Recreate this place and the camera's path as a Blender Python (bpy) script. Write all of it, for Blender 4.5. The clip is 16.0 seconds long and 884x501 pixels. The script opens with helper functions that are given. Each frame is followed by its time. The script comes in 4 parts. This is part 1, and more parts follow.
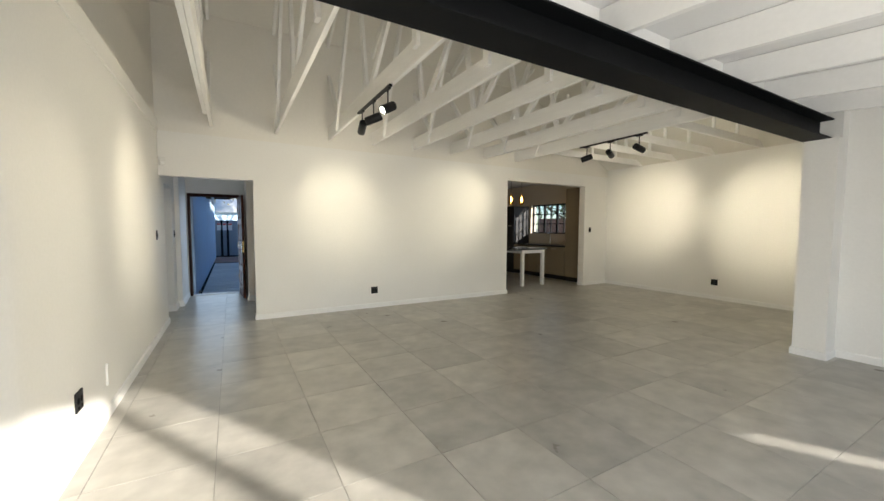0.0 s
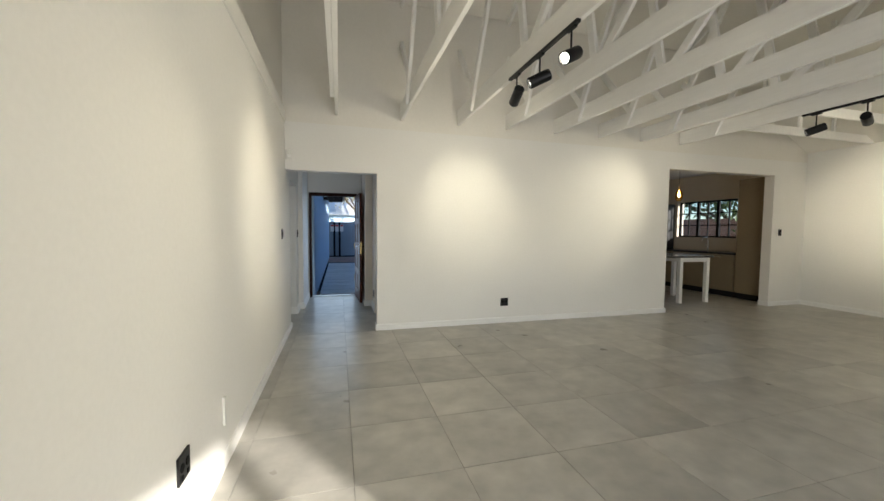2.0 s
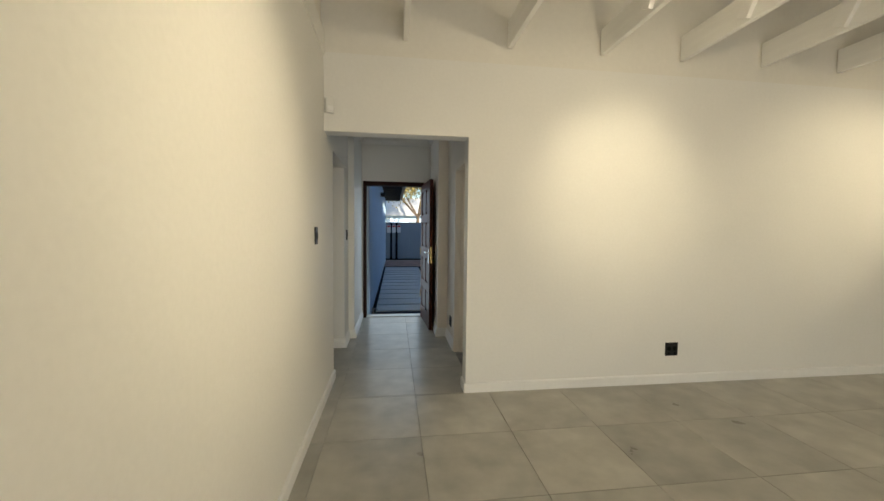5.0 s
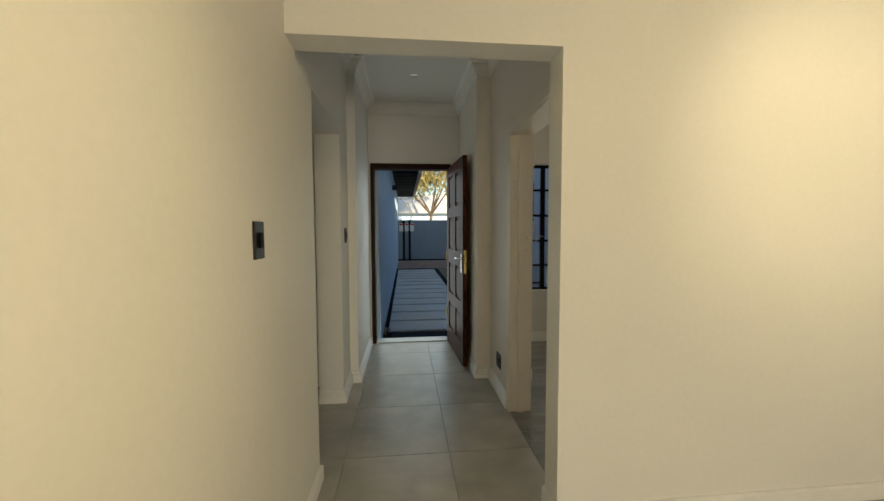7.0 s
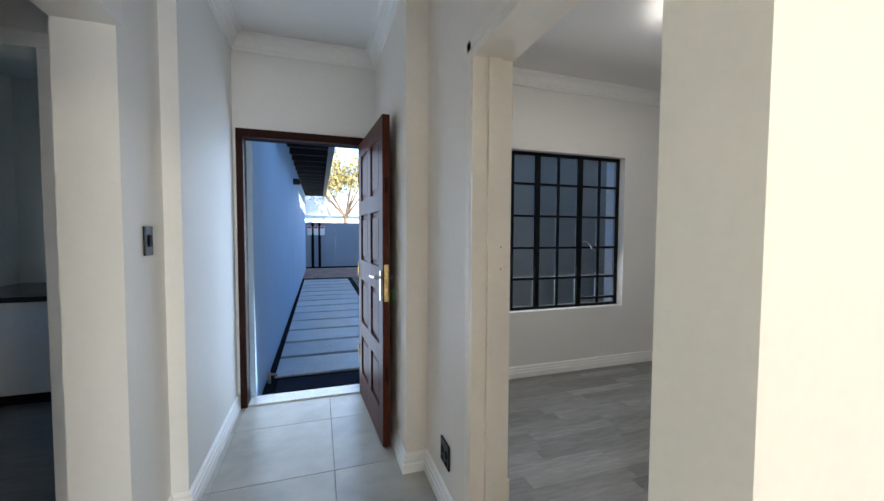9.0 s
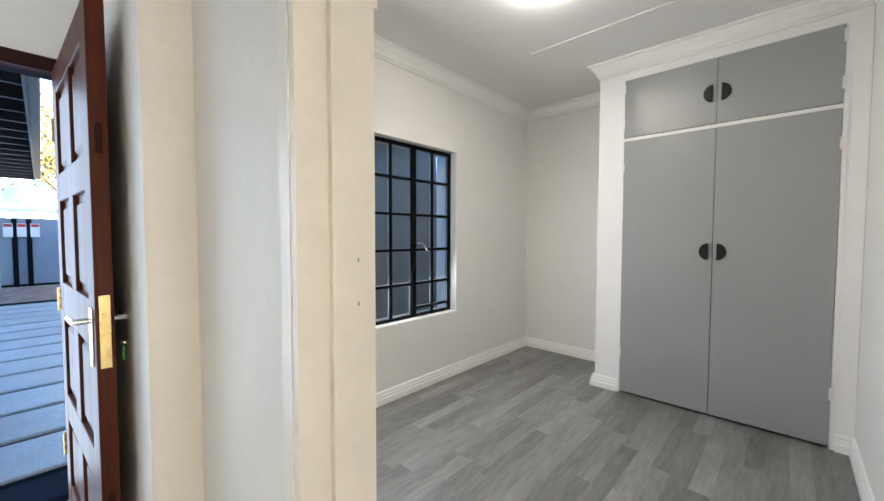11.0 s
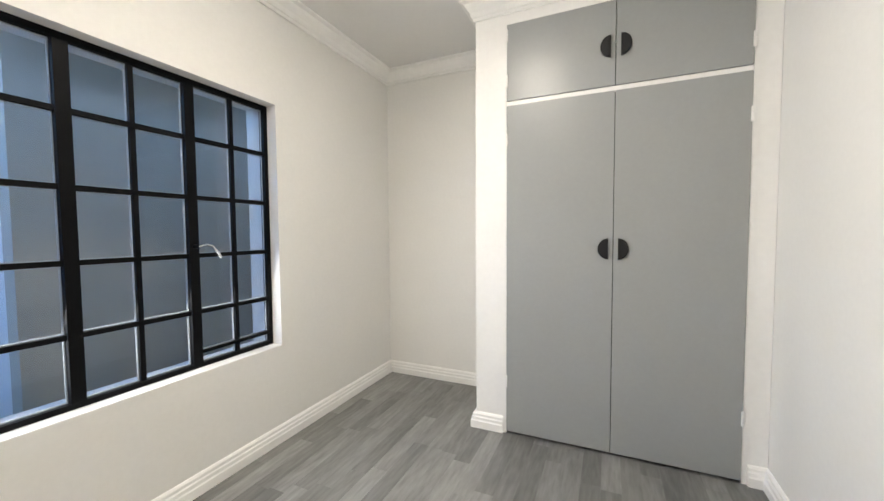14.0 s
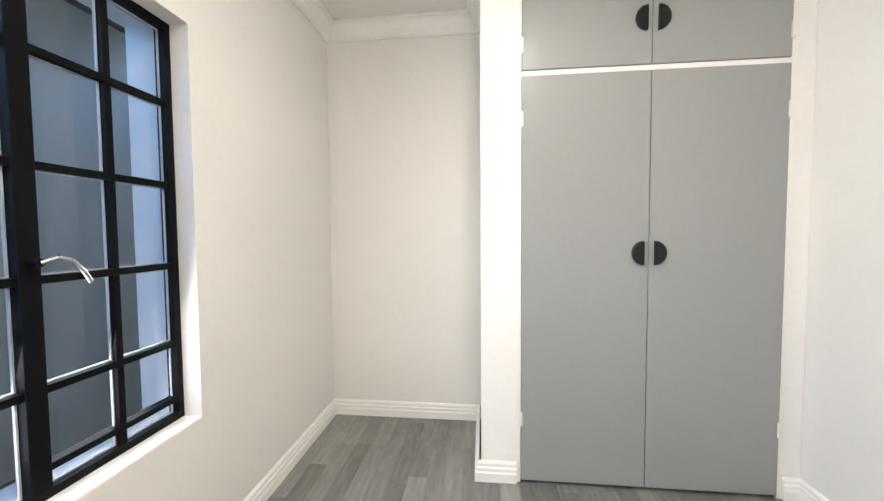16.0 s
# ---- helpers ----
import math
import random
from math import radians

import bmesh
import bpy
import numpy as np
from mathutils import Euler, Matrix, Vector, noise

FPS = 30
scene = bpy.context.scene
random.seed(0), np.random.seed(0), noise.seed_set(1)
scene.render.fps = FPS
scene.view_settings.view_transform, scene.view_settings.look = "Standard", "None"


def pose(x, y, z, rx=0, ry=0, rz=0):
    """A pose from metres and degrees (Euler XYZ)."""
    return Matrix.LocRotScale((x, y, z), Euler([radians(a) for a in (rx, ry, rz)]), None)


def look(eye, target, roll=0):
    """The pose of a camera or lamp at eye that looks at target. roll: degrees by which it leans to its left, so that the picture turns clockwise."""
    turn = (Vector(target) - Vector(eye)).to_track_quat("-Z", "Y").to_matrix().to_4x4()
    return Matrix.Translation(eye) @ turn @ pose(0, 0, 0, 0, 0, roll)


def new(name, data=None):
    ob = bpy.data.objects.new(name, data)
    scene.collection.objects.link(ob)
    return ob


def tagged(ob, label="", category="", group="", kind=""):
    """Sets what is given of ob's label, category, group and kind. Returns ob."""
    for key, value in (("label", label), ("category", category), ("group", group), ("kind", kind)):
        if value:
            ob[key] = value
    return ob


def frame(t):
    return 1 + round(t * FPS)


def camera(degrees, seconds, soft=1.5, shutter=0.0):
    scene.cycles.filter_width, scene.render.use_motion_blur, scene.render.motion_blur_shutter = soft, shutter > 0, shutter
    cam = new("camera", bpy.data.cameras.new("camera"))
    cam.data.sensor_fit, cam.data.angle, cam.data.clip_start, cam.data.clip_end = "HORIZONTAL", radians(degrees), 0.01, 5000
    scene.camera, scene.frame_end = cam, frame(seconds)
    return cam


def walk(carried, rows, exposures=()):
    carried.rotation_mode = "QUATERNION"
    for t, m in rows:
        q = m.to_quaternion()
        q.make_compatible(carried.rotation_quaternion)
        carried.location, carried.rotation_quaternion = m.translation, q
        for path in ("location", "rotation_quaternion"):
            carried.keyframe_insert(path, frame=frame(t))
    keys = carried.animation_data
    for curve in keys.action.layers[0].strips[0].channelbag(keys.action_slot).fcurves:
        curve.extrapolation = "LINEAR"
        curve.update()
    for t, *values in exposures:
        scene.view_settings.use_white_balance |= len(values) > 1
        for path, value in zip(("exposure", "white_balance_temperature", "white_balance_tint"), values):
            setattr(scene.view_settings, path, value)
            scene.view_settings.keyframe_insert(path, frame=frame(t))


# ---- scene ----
cam = camera(99.7, 16.0)
PATH = [
    (0, (0.814, -6.138, 1.378), (1.796, -4.399, 1.257), 0.2),
    (0.5, (0.765, -5.802, 1.357), (1.662, -4.018, 1.242), 0.2),
    (1, (0.708, -5.492, 1.340), (1.535, -3.675, 1.230), 0.3),
    (1.5, (0.682, -5.193, 1.322), (1.379, -3.322, 1.219), 0.3),
    (2, (0.630, -4.940, 1.333), (1.162, -3.016, 1.225), 0.5),
    (2.5, (0.577, -4.665, 1.344), (1.009, -2.715, 1.237), 0.6),
    (3, (0.584, -4.354, 1.332), (0.979, -2.397, 1.226), 0.5),
    (3.5, (0.576, -4.009, 1.335), (0.931, -2.044, 1.225), 0.6),
    (4, (0.547, -3.651, 1.311), (0.860, -1.679, 1.212), 0.5),
    (6.5, (0.491, -1.875, 1.320), (0.699, 0.110, 1.207), 0.2),
    (7, (0.452, -1.526, 1.308), (0.649, 0.461, 1.194), -0.2),
    (7.5, (0.456, -1.201, 1.307), (0.668, 0.784, 1.195), -0.3),
    (8, (0.503, -0.866, 1.298), (0.809, 1.108, 1.198), -0.1),
    (10.5, (0.818, 0.289, 1.295), (2.071, 1.845, 1.207), 0.2),
    (11, (0.884, 0.403, 1.294), (2.346, 1.765, 1.211), 0.1),
    (11.5, (0.982, 0.484, 1.278), (2.613, 1.639, 1.193), -0.1),
    (12, (1.15, 0.554, 1.277), (2.859, 1.589, 1.189), -0.3),
    (12.5, (1.277, 0.61, 1.275), (3.022, 1.583, 1.185), -0.4),
    (13, (1.422, 0.699, 1.288), (3.198, 1.612, 1.197), -0.3),
    (13.5, (1.582, 0.757, 1.29), (3.384, 1.62, 1.199), -0.3),
    (14, (1.826, 0.818, 1.278), (3.648, 1.635, 1.181), -0.4),
    (14.5, (1.998, 0.933, 1.272), (3.834, 1.722, 1.18), -0.3),
    (15, (2.054, 1.142, 1.285), (3.936, 1.815, 1.192), -0.2),
    (15.5, (2.116, 1.382, 1.276), (4.071, 1.792, 1.182), -0.3),
    (16, (2.212, 1.592, 1.282), (4.198, 1.807, 1.189), -0.4),
]
walk(cam, [(t, look(eye, target, roll)) for t, eye, target, roll in PATH],
     exposures=((0, 1.18, 6450, 10), (2.0, 1.06, 6350, 10), (2.5, 1.02, 7000, 11), (4.2, 1.01, 6500, 11), (6.3, 0.80, 9300, 5), (7.0, 0.92, 8800, 7), (7.5, 1.08, 6200, 12), (8.2, 1.52, 6050, 12),
                (10.3, 2.9, 7000, 12), (11.5, 3.17, 6400, 11), (12.5, 3.36, 6500, 11), (14.0, 3.5, 6900, 12), (15.0, 3.65, 6900, 12), (16, 3.75, 6900, 13)))

# ---- light ----
SUN_DIR = Vector((0.524, -0.845, 0.288)).normalized()   # towards the sun
world = bpy.data.worlds.new("sky")
scene.world = world
world.use_nodes = True
wn = world.node_tree.nodes
sky = wn.new("ShaderNodeTexSky")
sky.sky_type, sky.sun_disc = "NISHITA", False
sky.ozone_density, sky.dust_density = 4.0, 0.3
sky.sun_elevation = math.asin(SUN_DIR.z)
sky.sun_rotation = math.atan2(SUN_DIR.x, SUN_DIR.y)
wn["Background"].inputs["Strength"].default_value = 0.15
world.node_tree.links.new(sky.outputs["Color"], wn["Background"].inputs["Color"])
sun = new("sun", bpy.data.lights.new("sun", "SUN"))
sun.data.energy, sun.data.angle, sun.data.color = 5.0, radians(1.1), (1.0, 0.93, 0.83)
sun.matrix_world = look((0, 0, 30), Vector((0, 0, 30)) - SUN_DIR)
SKY_SUNROOM, PATIO_FILL, SKY_BEDROOM, SKY_DOOR, SKY_KITCHEN = 8.0, 32.0, 2.45, 3.0, 0.8
SPOT_POWER, SPILL, DOME_POWER = 36.0, 12.5, 0.74   # spill: light of each head that leaves outside its beam

# ---- plan, in metres ----
LEFT, RIGHT = 0.0, 9.02            # side walls of the gallery room
BEAM_S, BEAM_N = -4.705, -4.485      # steel beam on the line of the old outer wall
BEAM_Z0, BEAM_Z1 = 2.315, 2.525
SUN_R = 6.48                       # east wall of the sun room
BACK = -8.2                        # glazed side of the sun room
PLATE = 2.64                       # line on the walls at the height of the wall plate
WT = 0.143                         # wall at the passage
PASS_R, PASS_H = 1.11, 2.06
KIT_L, KIT_R, KIT_H = 5.84, 8.20, 2.37
PIER_X, PIER_S, PIER_N = 6.21, -4.77, -4.50   # pier under the east end of the beam
CEIL_Z = 2.70                      # flat ceilings of passage and bedroom
COR_L, COR_R = -0.02, 1.19         # passage walls
BED_X0, BED_X1 = 1.33, 4.735
BED_Y0, BED_Y1 = 0.08, 2.65
FRONT_Y = 2.75                     # inner face at the front door
OUT_Y = 2.90                       # outer face of the front wall
GROUND = -0.10


# ---- materials ----
def material(name, color, rough=0.6, metal=0.0, var=0.06, scale=3.0, grain=60.0, bump=0.05, dist=0.004, stretch=(1, 1, 1), spec=0.5):
    m = bpy.data.materials.new(name)
    m.use_nodes = True
    nt = m.node_tree
    b = nt.nodes["Principled BSDF"]
    b.inputs["Roughness"].default_value, b.inputs["Metallic"].default_value = rough, metal
    b.inputs["Specular IOR Level"].default_value = spec
    co = nt.nodes.new("ShaderNodeTexCoord")
    mp = nt.nodes.new("ShaderNodeMapping")
    mp.inputs["Scale"].default_value = stretch
    nt.links.new(co.outputs["Object"], mp.inputs["Vector"])
    n1, n2 = nt.nodes.new("ShaderNodeTexNoise"), nt.nodes.new("ShaderNodeTexNoise")
    for n, s in ((n1, scale), (n2, grain)):
        n.inputs["Scale"].default_value, n.inputs["Detail"].default_value = s, 5.0
        nt.links.new(mp.outputs["Vector"], n.inputs["Vector"])
    mix = nt.nodes.new("ShaderNodeMath")
    mix.operation = "ADD"
    nt.links.new(n1.outputs["Fac"], mix.inputs[0])
    nt.links.new(n2.outputs["Fac"], mix.inputs[1])
    ramp = nt.nodes.new("ShaderNodeMapRange")
    ramp.inputs["From Min"].default_value, ramp.inputs["From Max"].default_value, ramp.clamp = 0.6, 1.4, False
    ramp.inputs["To Min"].default_value, ramp.inputs["To Max"].default_value = 1 - var, 1 + var
    nt.links.new(mix.outputs[0], ramp.inputs["Value"])
    mul = nt.nodes.new("ShaderNodeVectorMath")
    mul.operation = "SCALE"
    mul.inputs[0].default_value = color
    nt.links.new(ramp.outputs["Result"], mul.inputs["Scale"])
    nt.links.new(mul.outputs["Vector"], b.inputs["Base Color"])
    r2 = nt.nodes.new("ShaderNodeMapRange")
    r2.inputs["To Min"].default_value, r2.inputs["To Max"].default_value = max(0, rough - 0.08), min(1, rough + 0.08)
    nt.links.new(n1.outputs["Fac"], r2.inputs["Value"])
    nt.links.new(r2.outputs["Result"], b.inputs["Roughness"])
    if bump:
        bp = nt.nodes.new("ShaderNodeBump")
        bp.inputs["Strength"].default_value, bp.inputs["Distance"].default_value = bump, dist
        nt.links.new(n2.outputs["Fac"], bp.inputs["Height"])
        nt.links.new(bp.outputs["Normal"], b.inputs["Normal"])
    return m


def piece_tint(m, amount):
    """Lets pieces that share a material differ slightly from one another."""
    nt = m.node_tree
    b = nt.nodes["Principled BSDF"]
    old = b.inputs["Base Color"].links[0].from_socket
    info = nt.nodes.new("ShaderNodeObjectInfo")
    rng = nt.nodes.new("ShaderNodeMapRange")
    rng.inputs["To Min"].default_value, rng.inputs["To Max"].default_value = 1 - amount, 1 + amount
    nt.links.new(info.outputs["Random"], rng.inputs["Value"])
    mul = nt.nodes.new("ShaderNodeVectorMath")
    mul.operation = "SCALE"
    nt.links.new(old, mul.inputs[0])
    nt.links.new(rng.outputs["Result"], mul.inputs["Scale"])
    nt.links.new(mul.outputs["Vector"], b.inputs["Base Color"])
    return m


def shifted(m, amount=7.0):
    """Moves the pattern of each piece by its own random step."""
    nt = m.node_tree
    mp = nt.nodes["Mapping"]
    info = nt.nodes.new("ShaderNodeObjectInfo")
    mul = nt.nodes.new("ShaderNodeMath")
    mul.operation = "MULTIPLY"
    mul.inputs[1].default_value = amount
    nt.links.new(info.outputs["Random"], mul.inputs[0])
    nt.links.new(mul.outputs[0], mp.inputs["Location"])
    return m


def glow(name, color, strength):
    m = bpy.data.materials.new(name)
    m.use_nodes = True
    b = m.node_tree.nodes["Principled BSDF"]
    b.inputs["Base Color"].default_value = (*color, 1)
    b.inputs["Emission Color"].default_value = (*color, 1)
    b.inputs["Emission Strength"].default_value = strength
    return m


def glass_material(name, tint=(0.9, 0.93, 0.95), rough=0.02):
    m = bpy.data.materials.new(name)
    m.use_nodes = True
    nt = m.node_tree
    out = nt.nodes["Material Output"]
    tr, gl, mx, lw = (nt.nodes.new(k) for k in ("ShaderNodeBsdfTransparent", "ShaderNodeBsdfGlossy", "ShaderNodeMixShader", "ShaderNodeLayerWeight"))
    pw, ad = nt.nodes.new("ShaderNodeMath"), nt.nodes.new("ShaderNodeMath")
    pw.operation, pw.inputs[1].default_value = "POWER", 5.0
    ad.operation, ad.inputs[1].default_value, ad.inputs[2].default_value = "MULTIPLY_ADD", 0.6, 0.04
    lw.inputs["Blend"].default_value = 0.5
    nt.links.new(lw.outputs["Facing"], pw.inputs[0])
    nt.links.new(pw.outputs[0], ad.inputs[0])
    tr.inputs["Color"].default_value = (*tint, 1)
    gl.inputs["Roughness"].default_value = rough
    nt.links.new(ad.outputs[0], mx.inputs["Fac"])
    nt.links.new(tr.outputs["BSDF"], mx.inputs[1])
    nt.links.new(gl.outputs["BSDF"], mx.inputs[2])
    nt.links.new(mx.outputs["Shader"], out.inputs["Surface"])
    return m


PLASTER = material("wall_paint", (0.83, 0.815, 0.775), 0.62, var=0.03, scale=1.4, grain=45, bump=0.06, dist=0.003)
PLASTER_COOL = material("bedroom_paint", (0.80, 0.79, 0.76), 0.6, var=0.025, scale=1.4, grain=45, bump=0.05, dist=0.003)
# Passage plaster with the gallery's warm spill light put into its colour.
PLASTER_WARMLIT = material("warm_lit_wall_paint", (0.85, 0.785, 0.71), 0.6, var=0.03, scale=1.4, grain=45, bump=0.05, dist=0.003)
CEIL = material("ceiling_board_paint", (0.81, 0.78, 0.715), 0.7, var=0.03, scale=1.0, grain=30, bump=0.03)
CEIL_WHITE = material("white_ceiling_paint", (0.80, 0.79, 0.77), 0.7, var=0.02, scale=1.0, grain=30, bump=0.03)
TIMBER_W = material("white_painted_timber", (0.90, 0.885, 0.85), 0.5, var=0.05, scale=3, grain=24, bump=0.12, dist=0.003, stretch=(1, 0.15, 1))
TRIM = material("white_gloss_trim", (0.87, 0.86, 0.835), 0.4, var=0.03, scale=3, grain=30, bump=0.04)
# Doorway trim, tinted cream for the warm light reaching it from the gallery.
TRIM_WARMLIT = material("warm_lit_gloss_trim", (0.87, 0.80, 0.71), 0.4, var=0.03, scale=3, grain=30, bump=0.04)
STEEL_BLACK = material("black_painted_steel", (0.005, 0.0055, 0.006), 0.6, var=0.25, scale=2, grain=40, bump=0.06, spec=0.1)
STEEL_WIN = material("black_window_steel", (0.004, 0.0042, 0.005), 0.5, var=0.2, scale=5, grain=60, bump=0.05, spec=0.1)
BLACK_PLASTIC = material("black_plastic", (0.010, 0.010, 0.011), 0.42, var=0.15, scale=20, grain=90, bump=0.02, spec=0.3)
TILE = shifted(piece_tint(material("grey_porcelain_tile", (0.425, 0.408, 0.365), 0.31, var=0.27, scale=2.0, grain=6, bump=0.0), 0.09))
GROUT = material("grout", (0.27, 0.26, 0.235), 0.8, var=0.1, scale=8, grain=90, bump=0.1)
VINYL = shifted(piece_tint(material("grey_vinyl_plank", (0.205, 0.203, 0.195), 0.42, var=0.38, scale=2.2, grain=16, bump=0.04, dist=0.002, stretch=(0.5, 3.0, 1)), 0.21), 11)
VINYL_BASE = material("plank_joint", (0.11, 0.11, 0.105), 0.8)
MAHOGANY = material("red_brown_varnished_wood", (0.075, 0.016, 0.006), 0.45, var=0.35, scale=2.5, grain=14, bump=0.08, stretch=(5, 5, 0.5), spec=0.15)
DARKWOOD = material("dark_stained_frame_wood", (0.026, 0.007, 0.004), 0.5, var=0.3, scale=3, grain=14, bump=0.08, stretch=(5, 5, 0.5), spec=0.12)
BRASS = material("brass", (0.72, 0.52, 0.22), 0.28, 1.0, var=0.15, scale=20, grain=90, bump=0.02)
CHROME = material("brushed_chrome", (0.72, 0.72, 0.70), 0.22, 1.0, var=0.08, scale=20, grain=90, bump=0.02)
CUPBOARD = material("grey_satin_cupboard_paint", (0.315, 0.325, 0.32), 0.34, var=0.03, scale=1.6, grain=50, bump=0.03, dist=0.002)
BLUE_WALL = material("pale_outdoor_wall_paint", (0.54, 0.73, 0.94), 0.75, var=0.06, scale=1.2, grain=30, bump=0.2, dist=0.006)
GARDEN_WALL = material("pale_garden_wall_paint", (0.88, 0.87, 0.84), 0.75, var=0.05, scale=1.2, grain=30, bump=0.2, dist=0.006)
# Greyer than the side wall: shade of this face put into its colour.
END_WALL_SHADED = material("shaded_end_wall_tone", (0.50, 0.455, 0.375), 0.7, var=0.08, scale=1.2, grain=30, bump=0.15, dist=0.005)
PUTTY = material("pale_window_putty", (0.62, 0.62, 0.60), 0.7, var=0.15, scale=20, grain=90, bump=0.1)
BROWN_WALL = material("weathered_brown_wall", (0.20, 0.125, 0.095), 0.85, var=0.35, scale=3, grain=22, bump=0.4, dist=0.01)
GREY_WALL = material("grey_outdoor_wall_paint", (0.37, 0.335, 0.275), 0.75, var=0.08, scale=1.2, grain=30, bump=0.2, dist=0.006)
GATE_PAINT = material("blue_grey_gate_paint", (0.26, 0.31, 0.37), 0.5, var=0.08, scale=1.2, grain=30, bump=0.05)
SLAB = shifted(piece_tint(material("concrete_slab", (0.68, 0.68, 0.66), 0.36, var=0.22, scale=2.5, grain=40, bump=0.25, dist=0.006), 0.08))
PEBBLE = material("dark_gravel", (0.018, 0.019, 0.02), 0.9, var=0.5, scale=30, grain=70, bump=0.8, dist=0.02, spec=0.05)
BRICKRED = shifted(piece_tint(material("red_brick_paver", (0.42, 0.25, 0.19), 0.85, var=0.2, scale=6, grain=50, bump=0.3), 0.2))
SOIL = material("dry_lawn_soil", (0.24, 0.21, 0.14), 0.95, var=0.3, scale=3, grain=40, bump=0.6, dist=0.02)
GRASS = material("grass_blade", (0.07, 0.11, 0.03), 0.7, var=0.4, scale=6, grain=30, bump=0.0)
LEAF = material("tree_leaf", (0.07, 0.11, 0.03), 0.6, var=0.5, scale=1.5, grain=20, bump=0.0)
LEAF_DRY = material("dry_yellow_leaf", (0.30, 0.25, 0.09), 0.7, var=0.5, scale=1.5, grain=20, bump=0.0)
BARK = material("bark", (0.12, 0.09, 0.065), 0.9, var=0.3, scale=8, grain=40, bump=0.6, dist=0.02)
ROOFING = material("dark_roof_sheeting", (0.045, 0.047, 0.05), 0.55, var=0.2, scale=2, grain=20, bump=0.1)
EAVE_DARK = material("dark_stained_rafter", (0.022, 0.017, 0.014), 0.6, var=0.3, scale=3, grain=20, bump=0.15)
MAT_RUBBER = material("dark_blue_coir_mat", (0.010, 0.013, 0.03), 0.95, var=0.4, scale=20, grain=120, bump=0.8, dist=0.008)
KIT_WALL = material("kitchen_wall_paint", (0.60, 0.53, 0.43), 0.6, var=0.03, scale=1.4, grain=45, bump=0.05)
KIT_UNIT = material("taupe_cupboard_board", (0.24, 0.19, 0.12), 0.45, var=0.06, scale=2, grain=30, bump=0.03)
COUNTER = material("dark_granite_worktop", (0.025, 0.024, 0.024), 0.18, var=0.5, scale=30, grain=120, bump=0.02)
WHITE_PLASTIC = material("white_plastic", (0.78, 0.77, 0.73), 0.4, var=0.03, scale=10, grain=60, bump=0.02)
SIGN_WHITE = material("white_sign_board", (0.8, 0.8, 0.8), 0.5, var=0.03)
SIGN_RED = material("red_sign_print", (0.6, 0.04, 0.03), 0.5, var=0.05)
PAINT_GREY = material("light_grey_wall_paint", (0.44, 0.44, 0.44), 0.62, var=0.03, scale=1.4, grain=45, bump=0.06, dist=0.003)
TAG_GREEN = material("green_plastic", (0.08, 0.45, 0.05), 0.4, var=0.05)
BLIND = material("cream_blind", (0.75, 0.66, 0.50), 0.6, var=0.12, scale=4, grain=40, bump=0.05)
AMBER = glass_material("amber_glass", (0.95, 0.72, 0.30))
GLASS = glass_material("window_glass", (0.90, 0.93, 0.96))
LAMP_ON = glow("lit_lamp_face", (1.0, 0.92, 0.75), 14.0)
DOME_ON = glow("lit_dome_diffuser", (1.0, 0.97, 0.9), 5.0)
BULB_ON = glow("lit_filament", (1.0, 0.75, 0.35), 12.0)


# ---- mesh helpers ----
def box(bm, x0, x1, y0, y1, z0, z1, m=None):
    """One closed box into bm."""
    vs = [bm.verts.new(Vector((x, y, z)) if m is None else m @ Vector((x, y, z))) for x in (x0, x1) for y in (y0, y1) for z in (z0, z1)]
    for f in ((0, 1, 3, 2), (4, 6, 7, 5), (0, 4, 5, 1), (2, 3, 7, 6), (0, 2, 6, 4), (1, 5, 7, 3)):
        bm.faces.new([vs[i] for i in f])
    return vs


def boxes(*dims, bevel=0.0):
    bm = bmesh.new()
    for d in dims:
        box(bm, *d)
    bmesh.ops.recalc_face_normals(bm, faces=bm.faces)
    if bevel:
        bmesh.ops.bevel(bm, geom=list(bm.edges), offset=bevel, segments=2, affect="EDGES", profile=0.6)
    return bm


def cyl(p0, p1, r0, r1=None, seg=20, bm=None, caps=True):
    bm = bm or bmesh.new()
    r1 = r0 if r1 is None else r1
    p0, p1 = Vector(p0), Vector(p1)
    q = (p1 - p0).to_track_quat("Z", "Y")
    rings = []
    for p, r in ((p0, r0), (p1, r1)):
        rings.append([bm.verts.new(p + q @ Vector((r * math.cos(a), r * math.sin(a), 0))) for a in (2 * math.pi * i / seg for i in range(seg))])
    for i in range(seg):
        bm.faces.new((rings[0][i], rings[0][(i + 1) % seg], rings[1][(i + 1) % seg], rings[1][i]))
    if caps:
        bm.faces.new(rings[0][::-1])
        bm.faces.new(rings[1])
    return bm


def extrude_profile(profile, p0, p1, up=(0, 0, 1), bm=None):
    """Sweeps a flat outline of (out, up) points along a straight line; out is to the right of the way."""
    bm = bm or bmesh.new()
    p0, p1, up = Vector(p0), Vector(p1), Vector(up)
    side = (p1 - p0).normalized().cross(up).normalized()
    rings = [[bm.verts.new(p + side * a + up * b) for a, b in profile] for p in (p0, p1)]
    n = len(profile)
    for i in range(n):
        bm.faces.new((rings[0][i], rings[0][(i + 1) % n], rings[1][(i + 1) % n], rings[1][i]))
    bm.faces.new(rings[0][::-1])
    bm.faces.new(rings[1])
    bmesh.ops.recalc_face_normals(bm, faces=bm.faces)
    return bm


